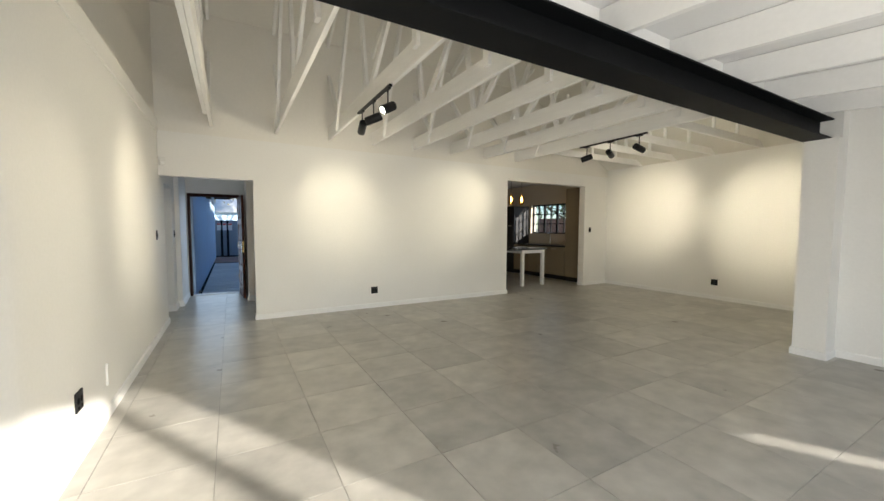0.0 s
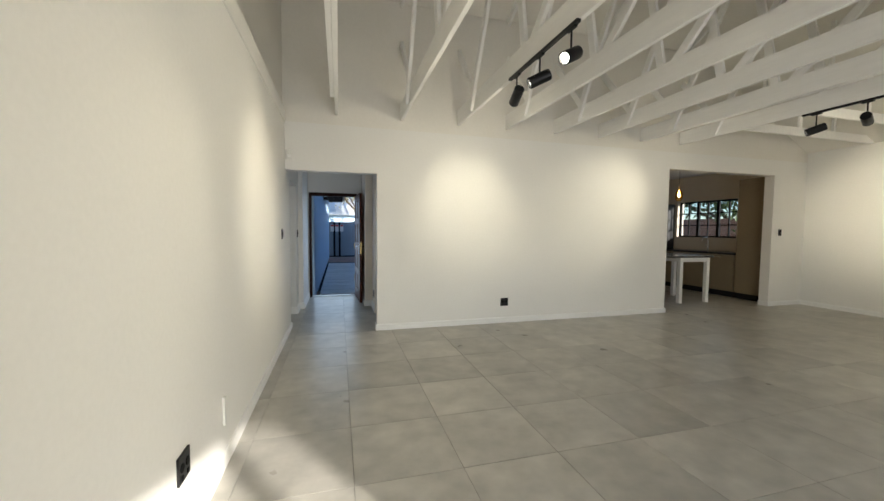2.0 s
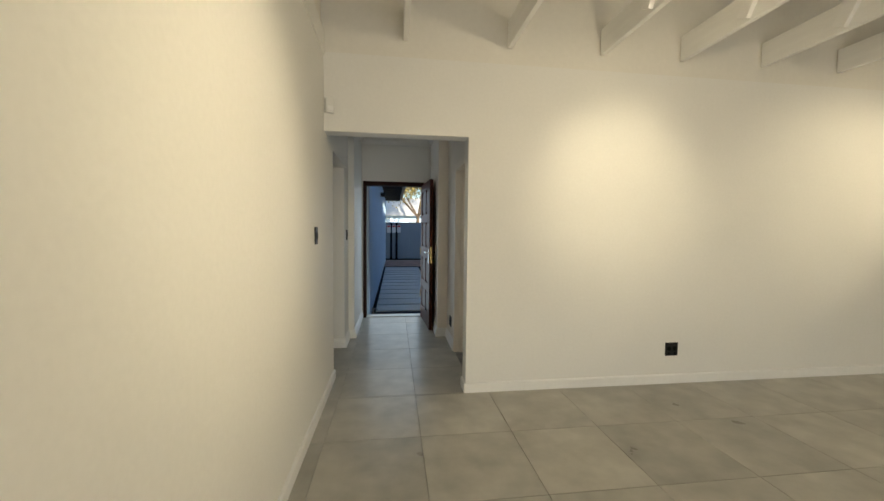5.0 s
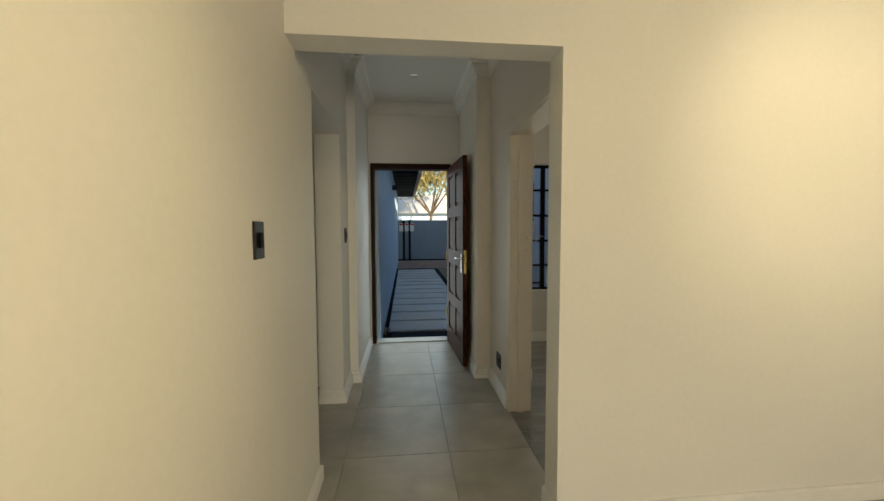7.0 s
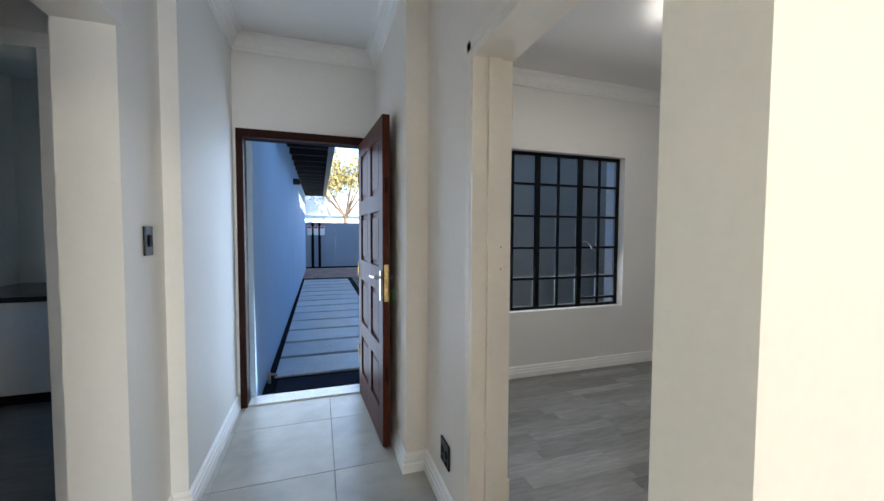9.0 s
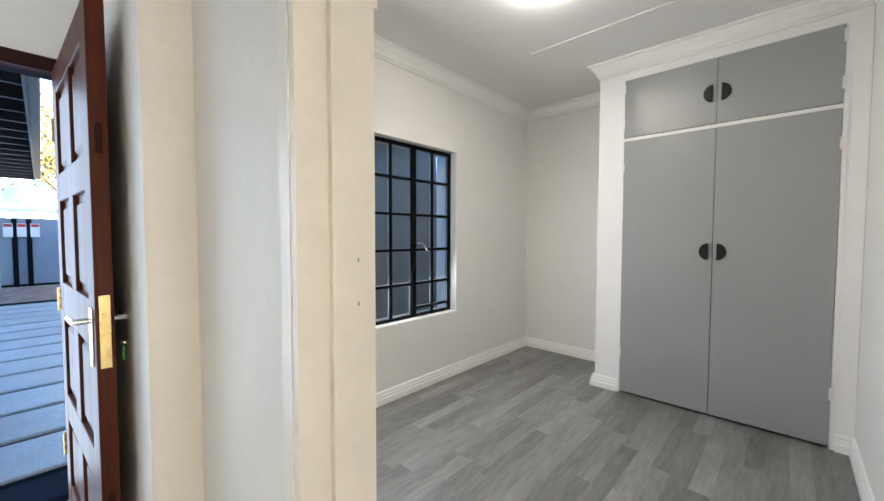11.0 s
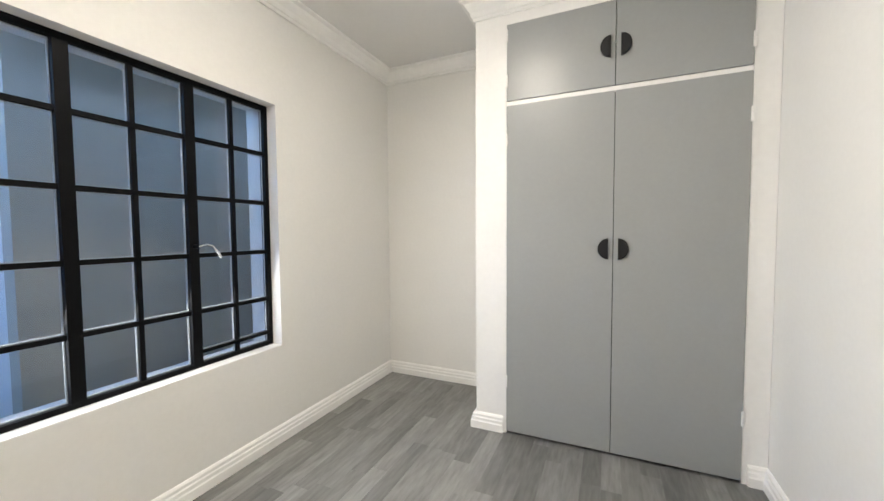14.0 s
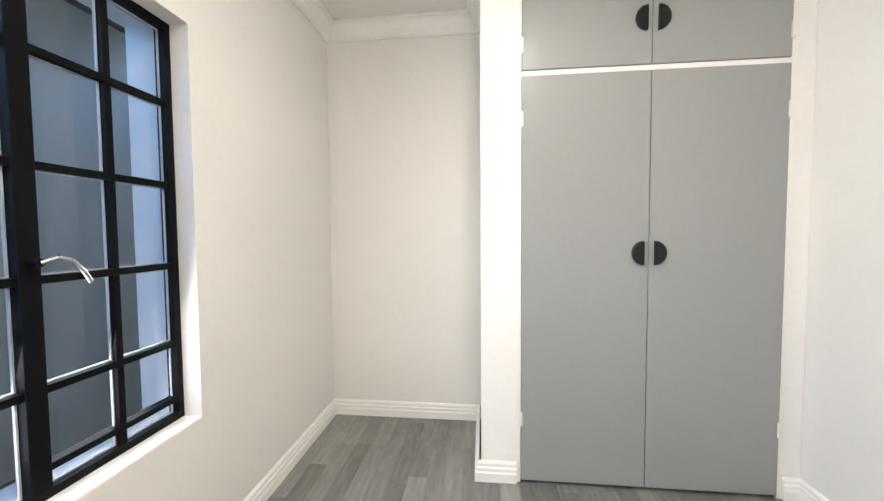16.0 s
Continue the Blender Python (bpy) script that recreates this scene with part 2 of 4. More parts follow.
def turned(profile, seg=28, centre=(0, 0, 0), bm=None):
    """A lathe shape from (radius, height) points."""
    bm = bm or bmesh.new()
    c = Vector(centre)
    rings = [[bm.verts.new(c + Vector((r * math.cos(2 * math.pi * i / seg), r * math.sin(2 * math.pi * i / seg), z))) for i in range(seg)] for r, z in profile]
    for a, b in zip(rings, rings[1:]):
        for i in range(seg):
            bm.faces.new((a[i], a[(i + 1) % seg], b[(i + 1) % seg], b[i]))
    if profile[0][0] > 1e-4:
        bm.faces.new(rings[0][::-1])
    if profile[-1][0] > 1e-4:
        bm.faces.new(rings[-1])
    bmesh.ops.recalc_face_normals(bm, faces=bm.faces)
    return bm


def finish(ob, bm, mat, smooth=False):
    me = bpy.data.meshes.new(ob if isinstance(ob, str) else ob.name)
    if smooth:
        for f in bm.faces:
            f.smooth = True
    bm.to_mesh(me)
    bm.free()
    me.materials.append(mat)
    if smooth:
        me.set_sharp_from_angle(angle=radians(40))
    return me


def part(name, bm, mat, parent=None, label="", smooth=False):
    """One bmesh as one mesh object, under a thing or a part."""
    ob = new(name, finish(name, bm, mat, smooth))
    if parent is not None:
        ob.parent = parent
    if label:
        tagged(ob, label)
    return ob


def thing(name, label, category, at=(0, 0, 0), group="", turn=0):
    e = new(name)
    e.matrix_world = pose(*at, 0, 0, turn)
    e.empty_display_size = 0.1
    return tagged(e, label, category, group)


def solid(name, bm, mat, label, category, kind="", group="", smooth=False):
    return tagged(part(name, bm, mat, None, "", smooth), label, category, group, kind)


def structure(name, bm, mat, label, category="wall"):
    return solid(name, bm, mat, label, category, "structure")


# ---- large lamps ----
def area_lamp(name, eye, target, sx, sy, power, color):
    d = bpy.data.lights.new(name, "AREA")
    d.shape, d.size, d.size_y, d.energy, d.color = "RECTANGLE", sx, sy, power, color
    ob = new(name, d)
    ob.matrix_world = look(eye, target)
    return ob


DAY = (0.86, 0.93, 1.0)
area_lamp("sky_light_sunroom", (3.1, BACK + 0.12, 1.05), (3.1, 0, 1.05), 5.6, 1.8, SKY_SUNROOM, (0.95, 0.97, 1.0))
# Added upward fill for the trusses, standing in for bounce off the ground outside.
area_lamp("patio_bounce_fill", (2.1, BACK + 0.14, 0.45), (2.1, -3.0, 1.9), 3.0, 0.7, PATIO_FILL, (0.97, 0.97, 0.97))
area_lamp("sky_light_bedroom_window", (2.53, 2.63, 1.32), (2.53, 0, 0.55), 1.78, 1.36, SKY_BEDROOM, (0.93, 0.97, 1.0))
area_lamp("sky_light_front_door", (0.52, 2.89, 1.0), (0.52, 0, 0.7), 0.78, 1.9, SKY_DOOR, (0.62, 0.80, 1.0))
area_lamp("sky_light_kitchen_window", (9.0, 1.92, 1.63), (6, 1.92, 1.2), 1.5, 0.8, SKY_KITCHEN, DAY)


def spot_lamp(eye, target, gain, cone):
    """The narrow beam of one lamp head and the weaker wide spill round it."""
    reach = (Vector(target) - Vector(eye)).length
    power = 1.15 * gain * SPOT_POWER * (reach / 2.2) ** 2
    for energy, size in ((power, cone * math.atan(0.80 / reach)), (SPILL, 2.7)):
        d = bpy.data.lights.new("track_spot", "SPOT")
        d.energy, d.spot_size, d.spot_blend, d.shadow_soft_size, d.color = energy, size, 1.0, 0.03, (1.0, 0.90, 0.67)
        ob = new("track_spot", d)
        ob.matrix_world = look(eye, target)


# ---- structure: gallery room ----
structure("wall_north", boxes((PASS_R, BED_X0 - 0.06, 0, WT, 0, PLATE), (BED_X0 - 0.06, KIT_L, 0, BED_Y0, 0, PLATE), (LEFT, PASS_R, 0, WT, PASS_H, PLATE),
                              (KIT_L, KIT_R, 0, 0.16, KIT_H, PLATE), (KIT_R, RIGHT + 0.2, 0, 0.16, 0, PLATE), (KIT_L - 0.25, KIT_L, BED_Y0, 0.16, 0, PLATE)),
          PLASTER, "smooth off-white plastered wall with a passage opening and a kitchen opening")


def prism_y(outline, y0, y1):
    """A flat outline of (x, z) points made into a slab between two y planes."""
    bm = bmesh.new()
    a = [bm.verts.new((x, y0, z)) for x, z in outline]
    b = [bm.verts.new((x, y1, z)) for x, z in outline]
    n = len(outline)
    for i in range(n):
        bm.faces.new((a[i], a[(i + 1) % n], b[(i + 1) % n], b[i]))
    bm.faces.new(a[::-1])
    bm.faces.new(b)
    bmesh.ops.recalc_face_normals(bm, faces=bm.faces)
    return bm


structure("wall_north_upper", prism_y(((LEFT - 0.2, PLATE), (RIGHT + 0.2, PLATE), (RIGHT + 0.2, 2.80), (6.34, 4.26), (LEFT - 0.2, 4.26)), 0.012, 0.13),
          CEIL, "beige painted wall above the plate line, rising into the roof")
structure("wall_west", boxes((LEFT - 0.2, LEFT, BACK, 0.403, 0, PLATE), (LEFT - 0.2, LEFT, 0.403, 1.30, 2.0, PLATE + 0.1)), PLASTER, "long smooth off-white plastered wall beside the tiled floor")
structure("wall_pier_west", boxes((LEFT, 0.24, PIER_S, -4.545, 0, BEAM_Z0)), PLASTER, "white plastered pier carrying the beam at the west wall")
structure("wall_west_upper", boxes((LEFT - 0.2, LEFT - 0.02, -4.9, 0.2, PLATE, 5.0)), CEIL, "beige painted gable above the west wall")
structure("trim_west_plate", boxes((LEFT - 0.19, LEFT + 0.012, -4.55, 0.0, PLATE - 0.02, PLATE + 0.14), bevel=0.006), PLASTER, "narrow plastered band at the wall plate", "trim")
structure("wall_east", boxes((RIGHT, RIGHT + 0.2, BEAM_S, 0, 0, 2.95)), PLASTER, "smooth off-white plastered end wall")
structure("wall_south", boxes((SUN_R, RIGHT, PIER_S, PIER_N, 0, 2.95), (PIER_X, SUN_R, PIER_S, PIER_N, 0, BEAM_Z0), (PIER_X + 0.09, SUN_R, PIER_S, PIER_N, BEAM_Z0, 2.75)),
          PLASTER, "white plastered pier carrying the beam and the wall beside it")
structure("wall_sunroom_east", boxes((SUN_R, SUN_R + 0.2, BACK, PIER_S, 0, 2.75)), PLASTER, "white plastered side wall of the sun room")
LINTEL = 2.06                      # head of the garden openings
structure("wall_sunroom_south", boxes((LEFT - 0.2, 0.5, BACK - 0.15, BACK, 0, 2.4), (0.5, SUN_R + 0.2, BACK - 0.15, BACK, LINTEL, 2.4), (3.515, 3.565, BACK - 0.15, BACK, 0, LINTEL),
          (3.99, 5.66, BACK - 0.15, BACK, 0, LINTEL), (5.90, SUN_R + 0.2, BACK - 0.15, BACK, 0, LINTEL), (5.66, 5.90, BACK - 0.15, BACK, 1.13, LINTEL)), PLASTER, "white plastered wall with tall garden openings")
structure("floor", boxes((LEFT - 0.2, RIGHT + 0.2, BACK - 0.15, 0.0, -0.16, -0.006), (LEFT - 2.0, COR_R, 0.0, OUT_Y, -0.16, -0.006), (KIT_L, RIGHT + 0.2, 0.0, 4.2, -0.16, -0.006)),
          GROUT, "grey porcelain tiled floor with thin grout lines", "floor")
structure("bedroom_floor", boxes((COR_R, BED_X1 + 0.15, BED_Y0 - 0.02, BED_Y1 + 0.1, -0.16, -0.005)), VINYL_BASE, "grey wood-look vinyl plank floor", "floor")

# sloping ceiling, hipped at the east end
bm = bmesh.new()
pts = [bm.verts.new(p) for p in ((LEFT - 0.2, -0.95, 4.86), (5.40, -0.95, 4.86), (RIGHT + 0.05, 2.74, 2.84), (LEFT - 0.2, 2.74, 2.84), (RIGHT + 0.05, -4.64, 2.84), (LEFT - 0.2, -4.64, 2.84))]
for f in ((0, 3, 2, 1), (1, 2, 4), (0, 1, 4, 5)):
    bm.faces.new([pts[i] for i in f])
bmesh.ops.recalc_face_normals(bm, faces=bm.faces)
bmesh.ops.solidify(bm, geom=list(bm.faces), thickness=0.05)
structure("ceiling", bm, CEIL, "beige sloping boarded ceiling above the white trusses", "ceiling")
m = Matrix.Translation((0, BEAM_S, BEAM_Z1 + 0.205)) @ Matrix.Rotation(math.atan(0.10), 4, "X")
bm = bmesh.new()
box(bm, LEFT - 0.2, SUN_R + 0.2, -3.7, 0.30, 0.0, 0.04, m)
structure("ceiling_sunroom", bm, CEIL_WHITE, "white painted sloping ceiling over the sun room", "ceiling")

structure("wall_over_beam", boxes((LEFT, PIER_X + 0.08, BEAM_N - 0.028, BEAM_N, BEAM_Z1 + 0.002, 2.94)), PLASTER, "white boarding above the steel beam")
# Unseen roof; ridge and east overhang sized to keep sun off the courtyard.
bm = bmesh.new()
pts = [bm.verts.new(p) for p in ((-0.5, -5.0, 2.90), (10.7, -5.0, 2.90), (10.7, -0.95, 6.0), (-0.5, -0.95, 6.0), (10.7, 3.4, 2.80), (-0.5, 3.4, 2.80))]
bm.faces.new([pts[i] for i in (0, 1, 2, 3)])
bm.faces.new([pts[i] for i in (3, 2, 4, 5)])
bmesh.ops.recalc_face_normals(bm, faces=bm.faces)
bmesh.ops.solidify(bm, geom=list(bm.faces), thickness=-0.06)
structure("roof", bm, ROOFING, "dark sheeted gable roof of the house, unseen, raised and extended for shade", "roof")
for gx in (-0.45, 9.3):
    bm = bmesh.new()
    a = [bm.verts.new((gx, y, z)) for y, z in ((-4.9, 2.75), (3.0, 2.75), (-0.95, 5.95))]
    b = [bm.verts.new((gx + 0.12, y, z)) for y, z in ((-4.9, 2.75), (3.0, 2.75), (-0.95, 5.95))]
    for i in range(3):
        bm.faces.new((a[i], a[(i + 1) % 3], b[(i + 1) % 3], b[i]))
    bm.faces.new(a[::-1])
    bm.faces.new(b)
    bmesh.ops.recalc_face_normals(bm, faces=bm.faces)
    structure("wall_gable", bm, BLUE_WALL, "plastered outer gable under the roof")

# ---- structure: passage and lobby ----
structure("wall_passage_west", boxes((LEFT - 0.2, COR_L, 1.30, 1.665, 0, CEIL_Z), (LEFT - 0.2, 0.05, 1.665, FRONT_Y, 0, CEIL_Z)), PLASTER_COOL, "white plastered passage wall with a shallow pier")
structure("wall_passage_east", boxes((COR_R, BED_X0, 1.02, 1.652, 0, CEIL_Z), (1.07, BED_X0, 1.652, FRONT_Y, 0, CEIL_Z), (COR_R, BED_X0, BED_Y0, 0.17, 0, CEIL_Z), (COR_R, BED_X0, 0.17, 1.02, 1.985, CEIL_Z)),
          PLASTER_WARMLIT, "plastered wall between passage and bedroom with a doorway, warm spill light in its colour")
structure("wall_front", boxes((LEFT - 0.2, 0.07, FRONT_Y, OUT_Y, 0, CEIL_Z), (0.07, 0.98, FRONT_Y, OUT_Y, 2.05, CEIL_Z), (0.98, BED_X0, FRONT_Y, OUT_Y, 0, CEIL_Z)), PLASTER_COOL, "white plastered wall round the front door")
structure("ceiling_passage", boxes((LEFT - 2.0, COR_R + 0.02, 0.14, OUT_Y, CEIL_Z, CEIL_Z + 0.04)), CEIL_WHITE, "flat white passage ceiling", "ceiling")
structure("wall_lobby", boxes((-2.0, -1.17, 1.60, 1.72, 0, CEIL_Z), (-0.36, -0.2, 1.60, 1.72, 0, CEIL_Z), (-1.17, -0.36, 1.60, 1.72, 2.03, CEIL_Z), (-1.75, -1.6, 0.403, 1.60, 0, CEIL_Z), (-1.6, -0.2, 0.28, 0.403, 0, CEIL_Z)),
          PLASTER_COOL, "white plastered lobby walls with a doorway")
structure("wall_bathroom", boxes((-2.1, -2.0, 1.60, 4.3, 0, 1.1), (-2.1, -2.0, 1.60, 4.3, 2.0, CEIL_Z), (-2.1, -2.0, 1.60, 2.4, 1.1, 2.0), (-2.1, -2.0, 3.4, 4.3, 1.1, 2.0), (-2.0, -0.2, 4.2, 4.3, 0, CEIL_Z), (-0.2, -0.12, OUT_Y, 4.3, 0, CEIL_Z)),
          PLASTER_COOL, "plain white plastered walls of the side room")
structure("ceiling_side_room", boxes((-2.1, -0.12, OUT_Y, 4.3, CEIL_Z, CEIL_Z + 0.04)), CEIL_WHITE, "flat white ceiling of the side room", "ceiling")
structure("floor_side_room", boxes((-2.0, -0.36, 1.60, 2.90, -0.004, 0.004), (-2.0, -0.2, 2.90, 4.2, -0.16, 0.004)), VINYL, "dark grey wood-look floor of the side room", "floor")

# ---- structure: bedroom ----
WX0, WX1, WZ0, WZ1 = 1.60, 3.490, 0.590, 2.045
structure("wall_bedroom_north", boxes((BED_X0, WX0, BED_Y1, OUT_Y, 0, CEIL_Z), (WX0, WX1, BED_Y1, OUT_Y, 0, WZ0), (WX0, WX1, BED_Y1, OUT_Y, WZ1, CEIL_Z), (WX1, BED_X1 + 0.2, BED_Y1, OUT_Y, 0, CEIL_Z)),
          PLASTER_COOL, "off-white plastered bedroom wall round a wide window")
structure("wall_bedroom_east", boxes((BED_X1, BED_X1 + 0.2, BED_Y0, BED_Y1, 0, CEIL_Z)), PLASTER_COOL, "off-white plastered bedroom wall beside the wardrobe")
structure("wall_bedroom_south", boxes((BED_X0, BED_X1, BED_Y0, BED_Y0 + 0.006, 0, CEIL_Z)), PLASTER_COOL, "off-white plastered bedroom wall")
structure("ceiling_bedroom", boxes((COR_R + 0.03, BED_X1 + 0.2, BED_Y0 - 0.02, OUT_Y, CEIL_Z, CEIL_Z + 0.04)), CEIL_WHITE, "flat white bedroom ceiling", "ceiling")
structure("ceiling_trim", boxes((3.51, 3.555, BED_Y0, 1.91, CEIL_Z - 0.006, CEIL_Z)), CEIL_WHITE, "thin cover strip on the ceiling joint", "trim")

# ---- structure: kitchen ----
structure("wall_kitchen", boxes((KIT_L - 0.25, KIT_L - 0.1, 0.16, 4.2, 0, 2.7), (KIT_L - 0.25, RIGHT + 0.2, 4.2, 4.35, 0, 2.7), (RIGHT, RIGHT + 0.2, 0.16, 1.22, 0, 2.7), (RIGHT, RIGHT + 0.2, 2.72, 4.2, 0, 2.7),
          (RIGHT, RIGHT + 0.2, 1.22, 2.72, 0, 1.22), (RIGHT, RIGHT + 0.2, 1.22, 2.72, 2.09, 2.7)), KIT_WALL, "warm beige plastered kitchen walls")
structure("ceiling_kitchen", boxes((KIT_L - 0.25, RIGHT + 0.2, 0.16, 4.35, 2.7, 2.74)), CEIL_WHITE, "flat white kitchen ceiling", "ceiling")

# ---- skirtings and cornices ----
PLAIN = ((0, 0), (0.016, 0), (0.016, 0.068), (0.010, 0.078), (0, 0.08))
MOULDED = ((0, 0), (0.024, 0), (0.024, 0.046), (0.019, 0.053), (0.019, 0.070), (0.013, 0.077), (0.013, 0.091), (0.006, 0.101), (0, 0.103))
COVE = ((0, 0), (0.012, 0), (0.014, 0.017), (0.022, 0.022), (0.030, 0.049), (0.052, 0.075), (0.058, 0.092), (0.082, 0.100), (0.082, 0.11), (0, 0.11))


def run(name, profile, points, z, mat, label, category):
    """A moulding along the corners of a wall; the room is to the right of the way."""
    bm = bmesh.new()
    pts = [Vector((x, y, z)) for x, y in points]
    n = len(pts)
    rings = []
    for i, p in enumerate(pts):
        a = (p - pts[i - 1]).normalized() if i else (pts[1] - p).normalized()
        b = (pts[i + 1] - p).normalized() if i < n - 1 else a
        sa, sb = Vector((a.y, -a.x, 0)), Vector((b.y, -b.x, 0))
        mit = (sa + sb) / (1 + sa.dot(sb))
        rings.append([bm.verts.new(p + mit * o + Vector((0, 0, u))) for o, u in profile])
    k = len(profile)
    for r0, r1 in zip(rings, rings[1:]):
        for i in range(k):
            bm.faces.new((r0[i], r0[(i + 1) % k], r1[(i + 1) % k], r1[i]))
    bm.faces.new(rings[0][::-1])
    bm.faces.new(rings[-1])
    bmesh.ops.recalc_face_normals(bm, faces=bm.faces)
    return structure(name, bm, mat, label, category)


SK = "white painted skirting along the wall"
run("baseboard_west", PLAIN, ((0, -4.545), (0, 0.403), (-0.2, 0.403)), 0, TRIM, SK, "skirting")
run("baseboard_north", PLAIN, ((PASS_R, WT), (PASS_R, 0), (KIT_L, 0), (KIT_L, 0.16)), 0, TRIM, SK, "skirting")
run("baseboard_east", PLAIN, ((KIT_R, 0.16), (KIT_R, 0), (RIGHT, 0), (RIGHT, PIER_N), (PIER_X, PIER_N), (PIER_X, PIER_S), (SUN_R, PIER_S), (SUN_R, BACK)), 0, TRIM, SK, "skirting")
run("baseboard_pier_west", PLAIN, ((0, BACK), (0, PIER_S), (0.24, PIER_S), (0.24, -4.545), (0, -4.545)), 0, TRIM, SK, "skirting")
run("baseboard_passage_west", MOULDED, ((-0.2, 1.30), (COR_L, 1.30), (COR_L, 1.665), (0.05, 1.665), (0.05, FRONT_Y)), 0, TRIM, "white moulded skirting round the passage pier", "skirting")
run("baseboard_passage_east", MOULDED, ((1.07, FRONT_Y), (1.07, 1.652), (COR_R, 1.652), (COR_R, 1.06)), 0, TRIM, "white moulded skirting round the passage pier", "skirting")
run("baseboard_bedroom", MOULDED, ((BED_X0, 1.07), (BED_X0, BED_Y1), (BED_X1, BED_Y1), (BED_X1, 1.61), (4.11, 1.61), (4.11, 1.42)), 0, TRIM, "white moulded skirting round the bedroom", "skirting")
run("baseboard_bedroom_south", MOULDED, ((4.11, 0.17), (4.11, BED_Y0 + 0.006), (BED_X0, BED_Y0 + 0.006)), 0, TRIM, "white moulded skirting round the bedroom", "skirting")
run("cornice_bedroom", COVE, ((BED_X0, BED_Y0), (BED_X0, BED_Y1), (BED_X1, BED_Y1), (BED_X1, 1.60), (4.11, 1.60), (4.11, BED_Y0 + 0.006), (BED_X0, BED_Y0 + 0.006)), CEIL_Z - 0.11, TRIM, "white moulded plaster cornice", "cornice")
run("cornice_passage", COVE, ((LEFT, 0.15), (LEFT, 1.30), (COR_L, 1.31), (COR_L, 1.665), (0.05, 1.665), (0.05, FRONT_Y), (1.07, FRONT_Y), (1.07, 1.652), (COR_R, 1.652), (COR_R, 0.15)), CEIL_Z - 0.11, TRIM, "white moulded plaster cornice", "cornice")

# ---- roof timbers of the gallery room ----
def beam_between(bm, a, b, w, d, nx):
    """A straight timber from a to b in the plane of a truss: w thick along nx, d deep."""
    a, b, nx = Vector(a), Vector(b), Vector(nx)
    ax = (b - a).normalized()
    up = nx.cross(ax).normalized()
    vs = []
    for p in (a, b):
        for s, t in ((-1, -1), (1, -1), (1, 1), (-1, 1)):
            vs.append(bm.verts.new(p + nx * (s * w / 2) + up * (t * d / 2)))
    for f in ((0, 1, 2, 3), (7, 6, 5, 4), (0, 4, 5, 1), (1, 5, 6, 2), (2, 6, 7, 3), (3, 7, 4, 0)):
        bm.faces.new([vs[i] for i in f])
    bmesh.ops.recalc_face_normals(bm, faces=bm.faces)
    bmesh.ops.bevel(bm, geom=list(bm.edges), offset=0.003, segments=1, affect="EDGES")
    return bm


def roof_z(y):
    return 4.86 - 0.5475 * abs(y + 0.95)


CHORD_Z = 2.76                     # underside of the trusses


def build_truss(x, double=False, packed=False):
    th = thing("roof_truss", "white painted timber roof truss with thin webs", "roof truss", (x, 0, CHORD_Z), "roof trusses over the gallery room")
    z0 = CHORD_Z
    bm = bmesh.new()
    box(bm, -0.019, 0.019, BEAM_N + 0.003, -0.002, 0.0, 0.205)
    if double:
        box(bm, 0.024, 0.062, BEAM_N + 0.003, -0.002, 0.0, 0.205)
    if packed:
        box(bm, -0.062, -0.022, BEAM_N + 0.003, -0.66, -0.004, 0.16)
    bmesh.ops.recalc_face_normals(bm, faces=bm.faces)
    bmesh.ops.bevel(bm, geom=list(bm.edges), offset=0.003, segments=1, affect="EDGES")
    part("bottom_chord", bm, TIMBER_W, th)
    top = lambda y: roof_z(y) - z0 - 0.10
    part("top_chord", beam_between(bmesh.new(), (0, -4.48, top(-4.48) + 0.03), (0, -0.95, top(-0.95)), 0.038, 0.11, (1, 0, 0)), TIMBER_W, th)
    part("top_chord", beam_between(bmesh.new(), (0, -0.95, top(-0.95) - 0.02), (0, 0.0, top(0.0) - 0.02), 0.038, 0.11, (1, 0, 0)), TIMBER_W, th)
    for side, ya, za, yb, zb in ((-0.037, -0.59, 0.03, -1.47, None), (0, -0.64, 0.20, 0.0, 0.98), (0, -1.89, 0.16, -1.60, None), (0, -2.02, 0.16, -2.86, None),
                                 (-0.037, -3.28, 0.10, -3.28, None), (0, -3.36, 0.16, -3.95, None)):
        zb = top(yb) - 0.02 if zb is None else zb
        part("web", beam_between(bmesh.new(), (side, ya, za), (side, yb, zb), 0.036, 0.085, (1, 0, 0)), TIMBER_W, th)
    return th


build_truss(0.61, packed=True)
for tx in (1.43, 2.213, 2.93, 3.70, 4.47):
    build_truss(tx)
build_truss(5.25, True)
build_truss(6.03)
for jy in (-0.87, -1.63, -2.36, -3.11, -3.86):
    th = thing("hip_joist", "white painted ceiling joist under the hip of the roof", "ceiling joist", (6.06, jy, 2.80), "hip joists at the east wall")
    part("joist", boxes((0.0, RIGHT - 6.06, -0.019, 0.019, 0.0, 0.12), bevel=0.003), TIMBER_W, th)
    for k in range(3):
        xk = 0.55 + 0.75 * k
        part("post", boxes((xk, xk + 0.05, 0.019, 0.055, 0.02, 0.50 + 0.55 * (2.6 - xk) * 0.62), bevel=0.002), TIMBER_W, th)
